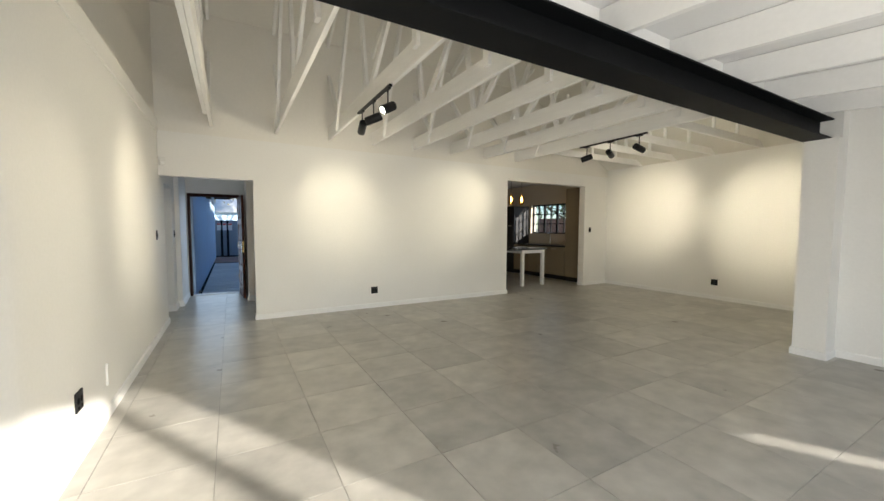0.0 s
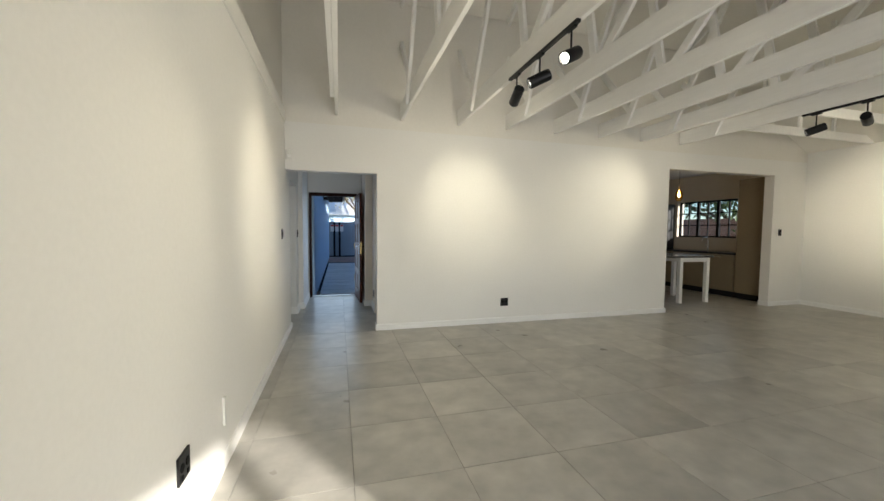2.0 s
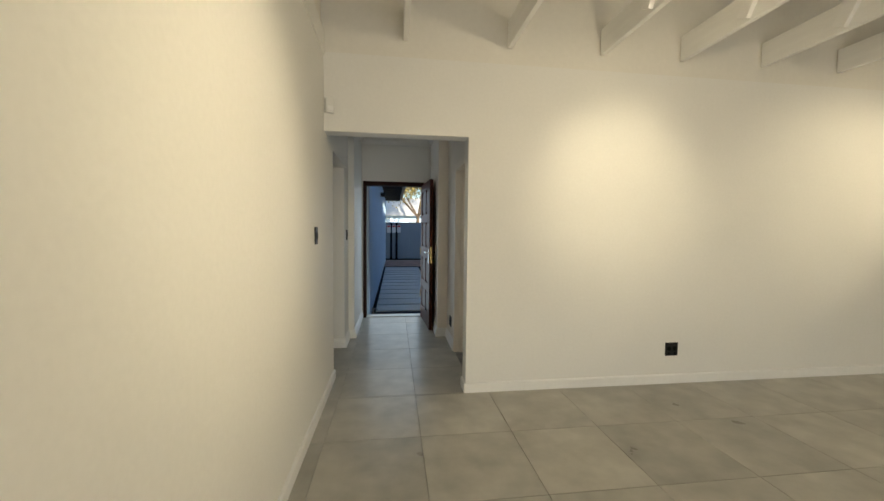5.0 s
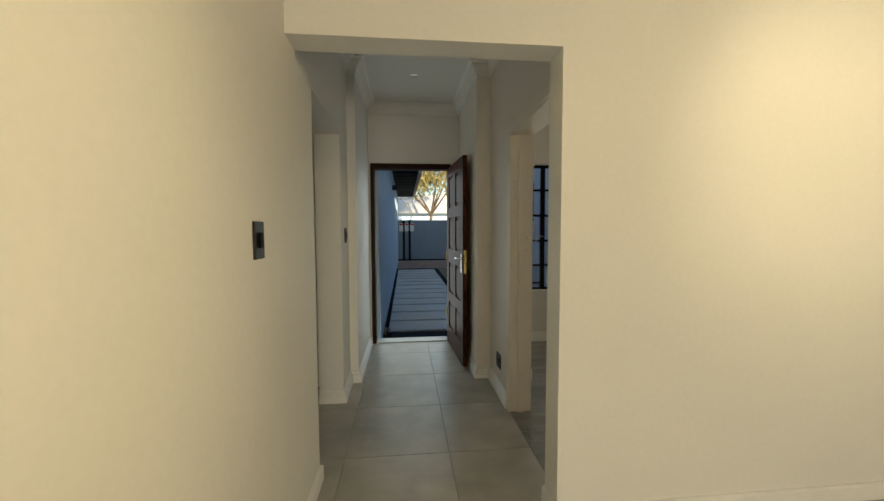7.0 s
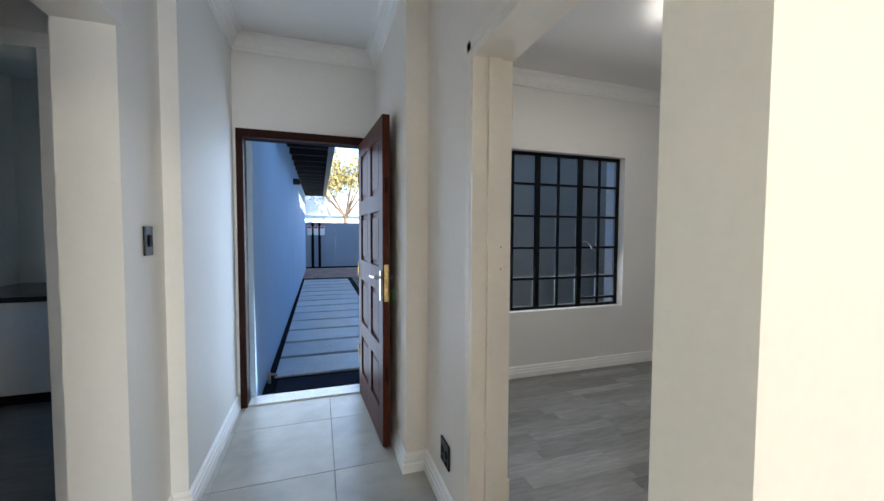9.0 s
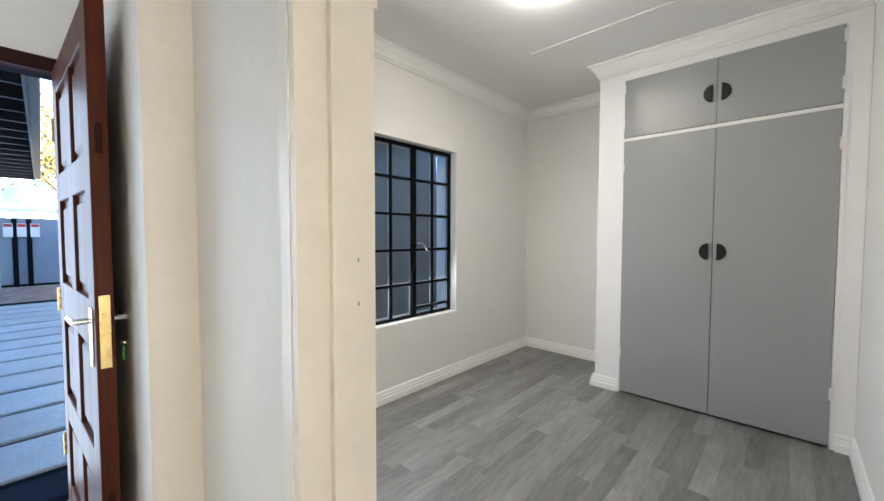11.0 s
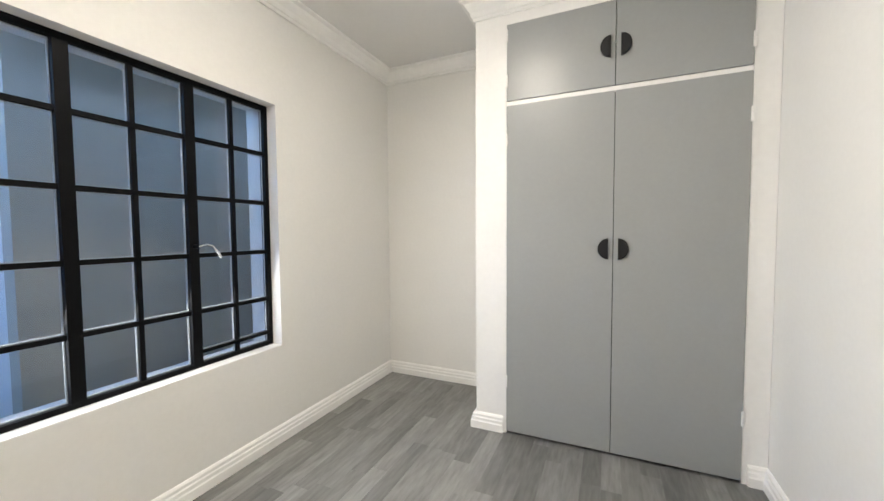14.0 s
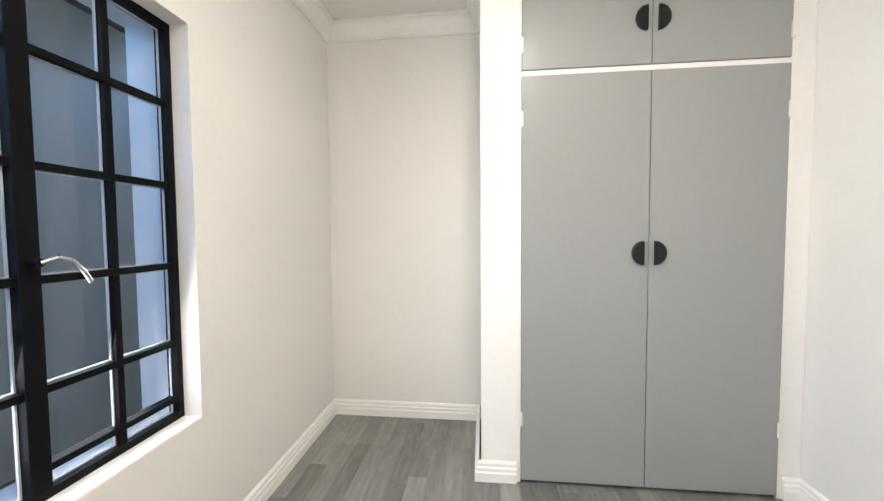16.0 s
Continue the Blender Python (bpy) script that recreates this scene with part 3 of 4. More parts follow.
for k in range(9):
    rx = 0.56 + 0.773 * k
    if rx > SUN_R:
        break
    th = thing("rafter", "white painted rafter under the sun room ceiling", "rafter", (rx, BEAM_S, BEAM_Z1), "rafters of the sun room")
    bm = bmesh.new()
    box(bm, -0.022, 0.022, -3.42, 0.22, 0.004, 0.200, Matrix.Rotation(math.atan(0.10), 4, "X"))
    bmesh.ops.recalc_face_normals(bm, faces=bm.faces)
    bmesh.ops.bevel(bm, geom=list(bm.edges), offset=0.003, segments=1, affect="EDGES")
    part("timber", bm, TRIM, th)
th = thing("steel_beam", "black painted steel I-beam spanning the opening on a pier", "steel beam", (0, (BEAM_S + BEAM_N) / 2, BEAM_Z0))
hw = (BEAM_N - BEAM_S) / 2
part("bottom_flange", boxes((0.0, PIER_X + 0.08, -hw, hw, 0.0, 0.014), bevel=0.002), STEEL_BLACK, th)
part("web", boxes((0.0, PIER_X + 0.07, -0.006, 0.006, 0.014, 0.196)), STEEL_BLACK, th)
part("top_flange", boxes((0.0, PIER_X + 0.08, -hw, hw, 0.196, 0.21), bevel=0.002), STEEL_BLACK, th)


# ---- track lights ----
def track_light(x, y0, y1, z, heads):
    th = thing("track_light", "black ceiling track with three cylindrical spotlights", "track light", (x, y0, z), "track lights")
    part("track", boxes((-0.017, 0.017, y1 - y0, 0.0, 0.0, 0.022), bevel=0.002), BLACK_PLASTIC, th)
    for hy, target, gain, cone in heads:
        piv = Vector((x, hy, z - 0.185))
        d = (Vector(target) - piv).normalized()
        q = d.to_track_quat("Z", "Y")
        o = Vector((x, y0, z))
        adapter = part("adapter", boxes((-0.014, 0.014, hy - y0 - 0.05, hy - y0 + 0.05, -0.016, 0.0), bevel=0.003), BLACK_PLASTIC, th)
        part("stem", cyl((0, hy - y0, -0.016), (0, hy - y0, -0.155), 0.007, seg=12), BLACK_PLASTIC, th, smooth=True)
        bm = turned(((0.0, -0.088), (0.039, -0.088), (0.045, -0.081), (0.045, 0.086), (0.041, 0.092), (0.037, 0.089), (0.034, 0.066), (0.0, 0.066)), 24)
        bm.transform(Matrix.Translation(piv - o) @ q.to_matrix().to_4x4())
        head = part("lamp_head", bm, BLACK_PLASTIC, th, smooth=True)
        bm = turned(((0.0, 0.068), (0.033, 0.068), (0.033, 0.072), (0.0, 0.074)), 20)
        bm.transform(Matrix.Translation(piv - o) @ q.to_matrix().to_4x4())
        part("lens", bm, LAMP_ON, head, "glowing warm white lamp lens", smooth=True)
        spot_lamp(piv + d * 0.11, target, gain, cone)
    return th


track_light(2.185, -1.66, -2.70, 2.736, ((-1.80, (2.40, 0.0, 1.66), 1.05, 2.5), (-2.20, (0.0, -1.45, 1.50), 1.2, 2.7), (-2.62, (0.0, -3.48, 1.28), 0.47, 2.5)))
track_light(6.03, -1.68, -2.86, 2.736, ((-1.82, (4.58, 0.0, 1.74), 1.15, 2.7), (-2.26, (RIGHT, -1.19, 1.74), 1.4, 3.3), (-2.74, (RIGHT, -3.28, 1.54), 1.4, 3.3)))


# ---- small wall fittings ----
def wall_frame(at, facing):
    """A matrix whose x runs along the wall, z up and -y out of the wall towards the room."""
    return pose(*at, 0, 0, {"-y": 0, "+x": 90, "+y": 180, "-x": -90}[facing])


def socket(at, facing, double=True):
    th = thing("wall_socket", "square black plastic socket outlet on the wall", "socket")
    th.matrix_world = wall_frame(at, facing)
    part("plate", boxes((-0.058, 0.058, -0.010, 0, -0.058, 0.058), bevel=0.003), BLACK_PLASTIC, th)
    for sx in (-0.028, 0.028):
        bm = cyl((sx, -0.0125, 0.006), (sx, -0.0095, 0.006), 0.019, seg=18)
        part("outlet", bm, STEEL_BLACK, th)
        part("rocker", boxes((sx - 0.008, sx + 0.008, -0.014, -0.0095, -0.046, -0.026), bevel=0.002), STEEL_BLACK, th)
    return th


def switch(at, facing):
    th = thing("light_switch", "upright black light switch plate on the wall", "light switch")
    th.matrix_world = wall_frame(at, facing)
    part("plate", boxes((-0.036, 0.036, -0.009, 0, -0.058, 0.058), bevel=0.003), BLACK_PLASTIC, th)
    part("rocker", boxes((-0.013, 0.013, -0.015, -0.0085, -0.024, 0.024), bevel=0.003), STEEL_BLACK, th)
    return th


socket((2.94, 0, 0.303), "-y")
socket((RIGHT, -2.45, 0.335), "-x")
socket((0, -3.22, 0.352), "+x")
socket((COR_R, 1.33, 0.266), "-x")
switch((8.40, 0, 1.345), "-y")
switch((0, -0.33, 1.276), "+x")
switch((COR_L, 1.49, 1.262), "+x")
th = thing("cable_duct", "short white plastic cable duct fixed to the wall above the skirting", "cable duct", (0.0, -2.66, 0.08))
part("duct", boxes((0, 0.014, -0.012, 0.012, 0.155, 0.305), bevel=0.003), WHITE_PLASTIC, th)
part("cap", boxes((0, 0.017, -0.014, 0.014, 0.305, 0.315), bevel=0.003), WHITE_PLASTIC, th)
th = thing("motion_sensor", "small white plastic alarm motion sensor in the corner", "motion sensor", (0.036, -0.004, 2.24), turn=28)
bm = boxes((-0.032, 0.032, -0.04, 0.0, -0.055, 0.055), bevel=0.012)
part("case", bm, WHITE_PLASTIC, th, smooth=True)
part("lens", boxes((-0.022, 0.022, -0.046, -0.038, -0.040, -0.005), bevel=0.006), TRIM, th, "milky plastic sensor lens")
th = thing("ceiling_downlight", "small round unlit downlight in the passage ceiling", "downlight", (0.55, 1.95, CEIL_Z))
part("ring", turned(((0.0, 0.0), (0.045, 0.0), (0.045, -0.006), (0.036, -0.009), (0.0, -0.006)), 20), CHROME, th, smooth=True)

# ---- front door ----
th = thing("door_frame", "dark stained timber front door frame", "door frame", (0.0, FRONT_Y, 0))
part("jamb", boxes((0.072, 0.118, -0.02, 0.11, 0.0, 2.03), bevel=0.004), DARKWOOD, th)
part("jamb", boxes((0.945, 0.978, -0.02, 0.11, 0.0, 2.03), bevel=0.004), DARKWOOD, th)
part("head", boxes((0.072, 0.978, -0.021, 0.111, 1.985, 2.046), bevel=0.004), DARKWOOD, th)
part("sill", boxes((0.10, 0.95, 0.0, 0.16, -0.02, 0.012), bevel=0.004), SLAB, th)


def panel_bm(x0, x1, z0, z1):
    """A raised and fielded door panel, both faces."""
    bm = bmesh.new()
    for s in (-1, 1):
        rings = []
        for inset, out in ((0.0, 0.006), (0.028, 0.006), (0.040, 0.015), (0.5 * (x1 - x0) - 0.001, 0.015)):
            inset2 = min(inset, 0.5 * (z1 - z0) - 0.001)
            rings.append([bm.verts.new((x, s * out, z)) for x, z in ((x0 + inset, z0 + inset2), (x1 - inset, z0 + inset2), (x1 - inset, z1 - inset2), (x0 + inset, z1 - inset2))])
        for a, b in zip(rings, rings[1:]):
            for i in range(4):
                bm.faces.new((a[i], a[(i + 1) % 4], b[(i + 1) % 4], b[i]))
    bmesh.ops.remove_doubles(bm, verts=bm.verts, dist=0.0005)
    bmesh.ops.recalc_face_normals(bm, faces=bm.faces)
    return bm


LEAF_W, LEAF_H = 0.845, 1.975
door = thing("front_door", "open red-brown varnished panelled wooden door", "door", (0.955, FRONT_Y - 0.01, 0.012), turn=-86.5)
# leaf along local x, from the hinge at 0 to LEAF_W
cols = ((0.0, 0.105), (0.370, 0.475), (LEAF_W - 0.105, LEAF_W))
rails = ((0.0, 0.20), (0.49, 0.60), (0.93, 1.08), (1.42, 1.53), (LEAF_H - 0.11, LEAF_H))
for x0, x1 in (cols[0], cols[2]):
    part("stile", boxes((x0, x1, -0.022, 0.022, 0, LEAF_H), bevel=0.003), MAHOGANY, door)
for z0, z1 in rails:
    part("rail", boxes((cols[0][1], cols[2][0], -0.0215, 0.0215, z0, z1), bevel=0.003), MAHOGANY, door)
for (a, b), (c, d) in zip(rails, rails[1:]):
    part("muntin", boxes((cols[1][0], cols[1][1], -0.021, 0.021, b, c), bevel=0.003), MAHOGANY, door)
    for x0, x1 in ((cols[0][1], cols[1][0]), (cols[1][1], cols[2][0])):
        part("panel", panel_bm(x0, x1, b, c), MAHOGANY, door)
lz = 0.99
for s in (-1, 1):
    plate = part("handle_plate", boxes((LEAF_W - 0.072, LEAF_W - 0.032, min(s * 0.022, s * 0.027), max(s * 0.022, s * 0.027), lz - 0.11, lz + 0.07), bevel=0.002), CHROME, door, "brushed metal handle plate")
    bm = cyl((LEAF_W - 0.052, s * 0.026, lz + 0.03), (LEAF_W - 0.052, s * 0.066, lz + 0.03), 0.009, seg=14)
    cyl((LEAF_W - 0.046, s * 0.062, lz + 0.03), (LEAF_W - 0.165, s * 0.064, lz + 0.028), 0.009, 0.007, 14, bm)
    part("lever", bm, CHROME, plate, "brushed metal lever handle", smooth=True)
part("lock_edge", boxes((LEAF_W, LEAF_W + 0.002, -0.013, 0.013, lz - 0.11, lz + 0.11), bevel=0.0005), BRASS, door, "brass mortice lock faceplate")
part("latch", boxes((LEAF_W + 0.002, LEAF_W + 0.012, -0.007, 0.007, lz + 0.03, lz + 0.055), bevel=0.002), BRASS, door, "brass latch bolt")
for hz in (0.30, 0.95, 1.68):
    part("hinge", cyl((-0.004, -0.024, hz), (-0.004, -0.024, hz + 0.10), 0.007, seg=12), BRASS, door, smooth=True)
for hz in (0.40, 1.52):
    part("edge_recess", boxes((LEAF_W - 0.0005, LEAF_W + 0.0012, -0.009, 0.009, hz, hz + 0.09), bevel=0.0003), DARKWOOD, door, "dark mortice mark on the door edge")
th = thing("key", "small key with a green tag hanging in the lock", "key", (1.035, 1.935, 0.955))
part("bow", turned(((0.0, -0.002), (0.012, -0.002), (0.012, 0.002), (0.0, 0.002)), 16, (0.02, 0, 0.0)), CHROME, th)
part("tag", boxes((0.012, 0.018, -0.012, 0.012, -0.055, -0.012), bevel=0.003), TAG_GREEN, th, "bright green plastic tag")

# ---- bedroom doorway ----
th = thing("door_frame", "painted steel door frame without a leaf, warm spill light in its colour", "door frame", (COR_R, 0, 0))
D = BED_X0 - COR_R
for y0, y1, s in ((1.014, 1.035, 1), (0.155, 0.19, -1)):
    part("jamb", boxes((-0.012, D + 0.012, y0, y1, 0, 1.985), (-0.014, 0.018, y0 + s * 0.02 - (0.03 if s < 0 else 0), y1 + s * 0.035 - (0 if s > 0 else -0.03), 0, 2.02), (D - 0.018, D + 0.014, y0 + s * 0.02 - (0.03 if s < 0 else 0), y1 + s * 0.035 - (0 if s > 0 else -0.03), 0, 2.02), (D * 0.35, D * 0.72, y0 - 0.014 if s > 0 else y0, y1 if s > 0 else y1 + 0.014, 0, 1.97)), TRIM_WARMLIT, th)
part("head", boxes((-0.012, D + 0.012, 0.19, 1.014, 1.955, 1.985), (-0.014, 0.018, 0.12, 1.07, 1.985, 2.022), (D - 0.018, D + 0.014, 0.12, 1.07, 1.985, 2.022)), TRIM_WARMLIT, th)
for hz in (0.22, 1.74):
    part("hinge", cyl((D + 0.016, 1.018, hz), (D + 0.016, 1.018, hz + 0.085), 0.006, seg=12), TRIM_WARMLIT, th, smooth=True)
for mz in (1.160, 1.245):
    part("lock_hole", boxes((1.289 - COR_R, 1.303 - COR_R, 1.0125, 1.0155, mz - 0.004, mz + 0.004)), CUPBOARD, th)
th = thing("door_frame", "white painted frame of the side room doorway", "door frame", (-0.765, 1.60, 0))
for s in (-1, 1):
    part("jamb", boxes((s * 0.405 - 0.03, s * 0.405 + 0.03, -0.015, 0.135, 0, 2.0), bevel=0.004), TRIM, th)
part("head", boxes((-0.44, 0.44, -0.015, 0.135, 2.0, 2.06), bevel=0.004), TRIM, th)
th = thing("vanity_counter", "dark topped low white counter in the side room", "counter", (-1.72, 3.55, 0.004))
part("body", boxes((-0.27, 0.72, -0.30, 0.62, 0.09, 0.78), bevel=0.004), TRIM, th)
part("plinth", boxes((-0.27, 0.70, -0.25, 0.62, 0.0, 0.09)), BLACK_PLASTIC, th)
part("top", boxes((-0.27, 0.76, -0.34, 0.64, 0.78, 0.82), bevel=0.004), COUNTER, th)

# ---- bedroom window ----
win = tagged(thing("window_1", "wide black steel window of small panes", "window", (0.0, 2.742, 0)), kind="structure")
xs = (WX0, 1.825, 2.062, 2.300, 2.555, 2.785, 3.026, 3.256, WX1)
zs = (WZ0, 0.880, 1.168, 1.463, 1.757, WZ1)
part("frame", boxes((WX0, WX1, -0.02, 0.02, WZ0, WZ0 + 0.028), (WX0, WX1, -0.02, 0.02, WZ1 - 0.028, WZ1), (WX0, WX0 + 0.026, -0.0195, 0.0195, WZ0 + 0.028, WZ1 - 0.028), (WX1 - 0.026, WX1, -0.0195, 0.0195, WZ0 + 0.028, WZ1 - 0.028)), STEEL_WIN, win)
for i in (2, 4, 6):
    part("mullion", boxes((xs[i] - 0.024, xs[i] + 0.024, -0.024, 0.02, WZ0 + 0.026, WZ1 - 0.026), bevel=0.002), STEEL_WIN, win)
for i in (1, 3, 5, 7):
    part("glazing_bar", boxes((xs[i] - 0.011, xs[i] + 0.011, -0.014, 0.016, WZ0 + 0.027, WZ1 - 0.027), bevel=0.0015), STEEL_WIN, win)
for z in zs[1:5]:
    part("glazing_bar", boxes((WX0 + 0.02, WX1 - 0.02, -0.016, 0.0155, z - 0.011, z + 0.011), bevel=0.0015), STEEL_WIN, win)
for a, b in ((0, 2), (6, 8)):
    part("casement_rail", boxes((xs[a] + 0.02, xs[b] - 0.02, -0.018, 0.0165, 0.662, 0.682), bevel=0.0015), STEEL_WIN, win)
for i in range(8):
    for k in range(5):
        part("pane", boxes((xs[i] + 0.008, xs[i + 1] - 0.008, -0.002, 0.002, zs[k] + 0.008, zs[k + 1] - 0.008)), GLASS, win).visible_shadow = False
for i in range(8):
    for k in range(5):
        x0, x1 = xs[i] + (0.026 if i % 2 == 0 else 0.012), xs[i + 1] - (0.026 if i % 2 else 0.012)
        z0, z1 = zs[k] + (0.030 if k == 0 else 0.012), zs[k + 1] - (0.030 if k == 4 else 0.012)
        part("putty", boxes((x0 - 0.004, x1 + 0.004, 0.003, 0.010, z0 - 0.004, z0 + 0.003), (x0 - 0.004, x1 + 0.004, 0.003, 0.010, z1 - 0.003, z1 + 0.004),
                            (x0 - 0.004, x0 + 0.003, 0.003, 0.010, z0 + 0.003, z1 - 0.003), (x1 - 0.003, x1 + 0.004, 0.003, 0.010, z0 + 0.003, z1 - 0.003)), PUTTY, win)
for hx in (xs[2], xs[6]):
    bm = cyl((hx + 0.0, -0.024, 1.215), (hx, -0.055, 1.215), 0.011, seg=12)
    part("handle_base", bm, STEEL_WIN, win, smooth=True)
    s = 1 if hx > 2.5 else -1
    pts = [Vector((hx + s * a, -0.055 - b, 1.215 + c)) for a, b, c in ((0.0, 0.0, 0.0), (0.03, 0.012, 0.012), (0.06, 0.018, 0.002), (0.09, 0.018, -0.035), (0.105, 0.016, -0.06))]
    bm = bmesh.new()
    for p, q in zip(pts, pts[1:]):
        cyl(p, q, 0.006, 0.0055, 10, bm)
    part("handle", bm, CHROME, win, "curved nickel window handle", smooth=True)
part("sill", boxes((WX0, WX1, BED_Y1 - 2.742 + 0.002, -0.02, WZ0, WZ0 + 0.004)), TRIM, win)

# ---- wardrobe ----
wd = thing("built_in_wardrobe", "grey two-door built-in wardrobe with upper cupboards in a white frame", "wardrobe", (4.11, 0, 0))
WY0, WY1 = 0.195, 1.40
part("side_panel", boxes((0.0, BED_X1 - 4.11 - 0.002, 1.40, 1.60, 0, CEIL_Z - 0.002)), TRIM, wd)
part("side_panel", boxes((0.0, BED_X1 - 4.11 - 0.002, BED_Y0 + 0.008, 0.195, 0, CEIL_Z - 0.002)), TRIM, wd)
part("top_panel", boxes((0.0, 0.55, WY0, WY1, 2.525, CEIL_Z - 0.002)), TRIM, wd)
part("back_panel", boxes((0.50, 0.52, WY0, WY1, 0, 2.525)), BLACK_PLASTIC, wd)
part("frame_edge", boxes((-0.006, 0.02, 1.400, 1.420, 0, 2.535), (-0.006, 0.02, 0.172, 0.195, 0, 2.535)), TRIM, wd)
part("cross_rail", boxes((-0.004, 0.03, WY0, WY1, 2.045, 2.070), bevel=0.002), TRIM, wd)
mid = 0.798


def handle_bm(y, z, s, r=0.062):
    """Half-round black pull, flat edge towards the door joint."""
    bm = bmesh.new()
    outs = []
    for x, k in ((0.0, 1.0), (-0.012, 1.0), (-0.018, 0.86)):
        outs.append([bm.verts.new((x, y + s * (k * (r * 0.92) * math.sin(math.pi * i / 14)), z - k * r * math.cos(math.pi * i / 14))) for i in range(15)])
    for a, b in zip(outs, outs[1:]):
        for i in range(15):
            bm.faces.new((a[i], a[(i + 1) % 15], b[(i + 1) % 15], b[i]))
    bm.faces.new(outs[0])
    bm.faces.new(outs[-1])
    bmesh.ops.recalc_face_normals(bm, faces=bm.faces)
    return bm


for z0, z1, hz, hinges in ((0.018, 2.043, 1.18, (0.30, 1.80)), (2.072, 2.523, 2.28, (2.15, 2.42))):
    for y0, y1, s in ((mid + 0.002, WY1 - 0.002, 1), (WY0 + 0.002, mid - 0.002, -1)):
        dr = part("door", boxes((-0.012, 0.008, y0, y1, z0, z1), bevel=0.0015), CUPBOARD, wd, "satin grey painted door")
        hb = handle_bm(mid + s * 0.025, hz, s, 0.058)
        bmesh.ops.translate(hb, vec=(-0.012, 0, 0), verts=hb.verts)
        part("handle", hb, BLACK_PLASTIC, dr, "half-round black handle")
        ye = y1 if s > 0 else y0
        for h in hinges:
            part("hinge", boxes((-0.020, -0.010, ye - 0.007, ye + 0.007, h, h + 0.075), bevel=0.003), TRIM, dr, "white painted butt hinge")

# ---- bedroom ceiling light ----
th = thing("ceiling_light", "round lit white dome ceiling light", "ceiling light", (2.80, 1.43, CEIL_Z))
part("base", turned(((0.0, 0.0), (0.165, 0.0), (0.165, -0.018), (0.150, -0.022), (0.0, -0.022)), 36), WHITE_PLASTIC, th, smooth=True)
part("diffuser", turned(((0.155, -0.020), (0.158, -0.035), (0.135, -0.058), (0.085, -0.072), (0.0, -0.078)), 36), DOME_ON, th, "glowing opal diffuser", smooth=True)
d = bpy.data.lights.new("ceiling_light_glow", "AREA")
d.shape, d.size, d.energy, d.color = "DISK", 0.28, DOME_POWER, (1.0, 0.94, 0.84)
ob = new("ceiling_light_glow", d)
ob.matrix_world = pose(2.80, 1.43, CEIL_Z - 0.085)

# ---- kitchen ----
th = thing("kitchen_table", "white table with square legs and a dark top", "table", (7.12, 0.95, 0))
for lx in (-0.32, 0.32):
    for ly in (-0.36, 0.36):
        part("leg", boxes((lx - 0.035, lx + 0.035, ly - 0.035, ly + 0.035, 0, 0.86), bevel=0.004), TRIM, th)
part("apron", boxes((-0.29, 0.29, -0.385, -0.345, 0.78, 0.86), (-0.29, 0.29, 0.345, 0.385, 0.78, 0.86), (-0.35, -0.32, -0.33, 0.33, 0.78, 0.86), (0.32, 0.35, -0.33, 0.33, 0.78, 0.86)), TRIM, th)
part("tabletop", boxes((-0.95, 0.40, -0.44, 0.44, 0.86, 0.90), bevel=0.005), COUNTER, th)
th = thing("kitchen_base_unit", "taupe base cupboard with dark plinth under the kitchen window", "kitchen cupboard", (RIGHT - 0.60, 0.80, 0))
part("body", boxes((0.0, 0.598, 0.0, 1.99, 0.12, 0.88)), KIT_UNIT, th)
part("plinth", boxes((0.06, 0.598, 0.0, 1.99, 0.0, 0.12)), BLACK_PLASTIC, th)
for k in range(3):
    dr = part("door", boxes((-0.018, 0.0, 0.004 + 0.663 * k, 0.659 + 0.663 * k, 0.13, 0.87), bevel=0.003), KIT_UNIT, th)
    part("handle", boxes((-0.034, -0.018, 0.25 + 0.663 * k, 0.43 + 0.663 * k, 0.82, 0.832), bevel=0.002), CHROME, dr)
solid("kitchen_worktop", boxes((RIGHT - 0.64, RIGHT - 0.002, 0.79, 2.79, 0.88, 0.92), bevel=0.004), COUNTER, "polished dark stone kitchen worktop", "worktop")
th = thing("kitchen_tap", "slim chrome swan-neck kitchen tap", "tap", (RIGHT - 0.14, 1.75, 0.92))
bm = cyl((0, 0, 0), (0, 0, 0.22), 0.012, seg=12)
arc = [Vector((-0.09 + 0.09 * math.cos(a), 0, 0.22 + 0.09 * math.sin(a))) for a in (math.pi * i / 8 for i in range(9))]
for p, q in zip(arc, arc[1:]):
    cyl(p, q, 0.011, seg=10, bm=bm)
part("spout", bm, CHROME, th, smooth=True)
part("lever", cyl((0.0, 0.0, 0.10), (0.0, 0.07, 0.13), 0.007, seg=10), CHROME, th, smooth=True)
th = thing("tall_cupboard", "full-height taupe kitchen cupboard", "kitchen cupboard", (8.42, 0.165, 0))
part("body", boxes((0.0, 0.598, 0.0, 0.60, 0.12, 2.40)), KIT_UNIT, th)
part("plinth", boxes((0.04, 0.598, 0.0, 0.60, 0.0, 0.12)), BLACK_PLASTIC, th)
part("door", boxes((-0.018, 0.0, 0.004, 0.596, 0.13, 2.39), bevel=0.003), KIT_UNIT, th)
th = thing("oven_tower", "tall black built-in oven column", "oven", (8.40, 2.80, 0), turn=0)
part("body", boxes((0.0, 0.62, 0.0, 0.598, 0.0, 2.05), bevel=0.004), BLACK_PLASTIC, th)
part("oven_door", boxes((-0.02, 0.0, 0.03, 0.57, 0.95, 1.50), bevel=0.004), BLACK_PLASTIC, th)
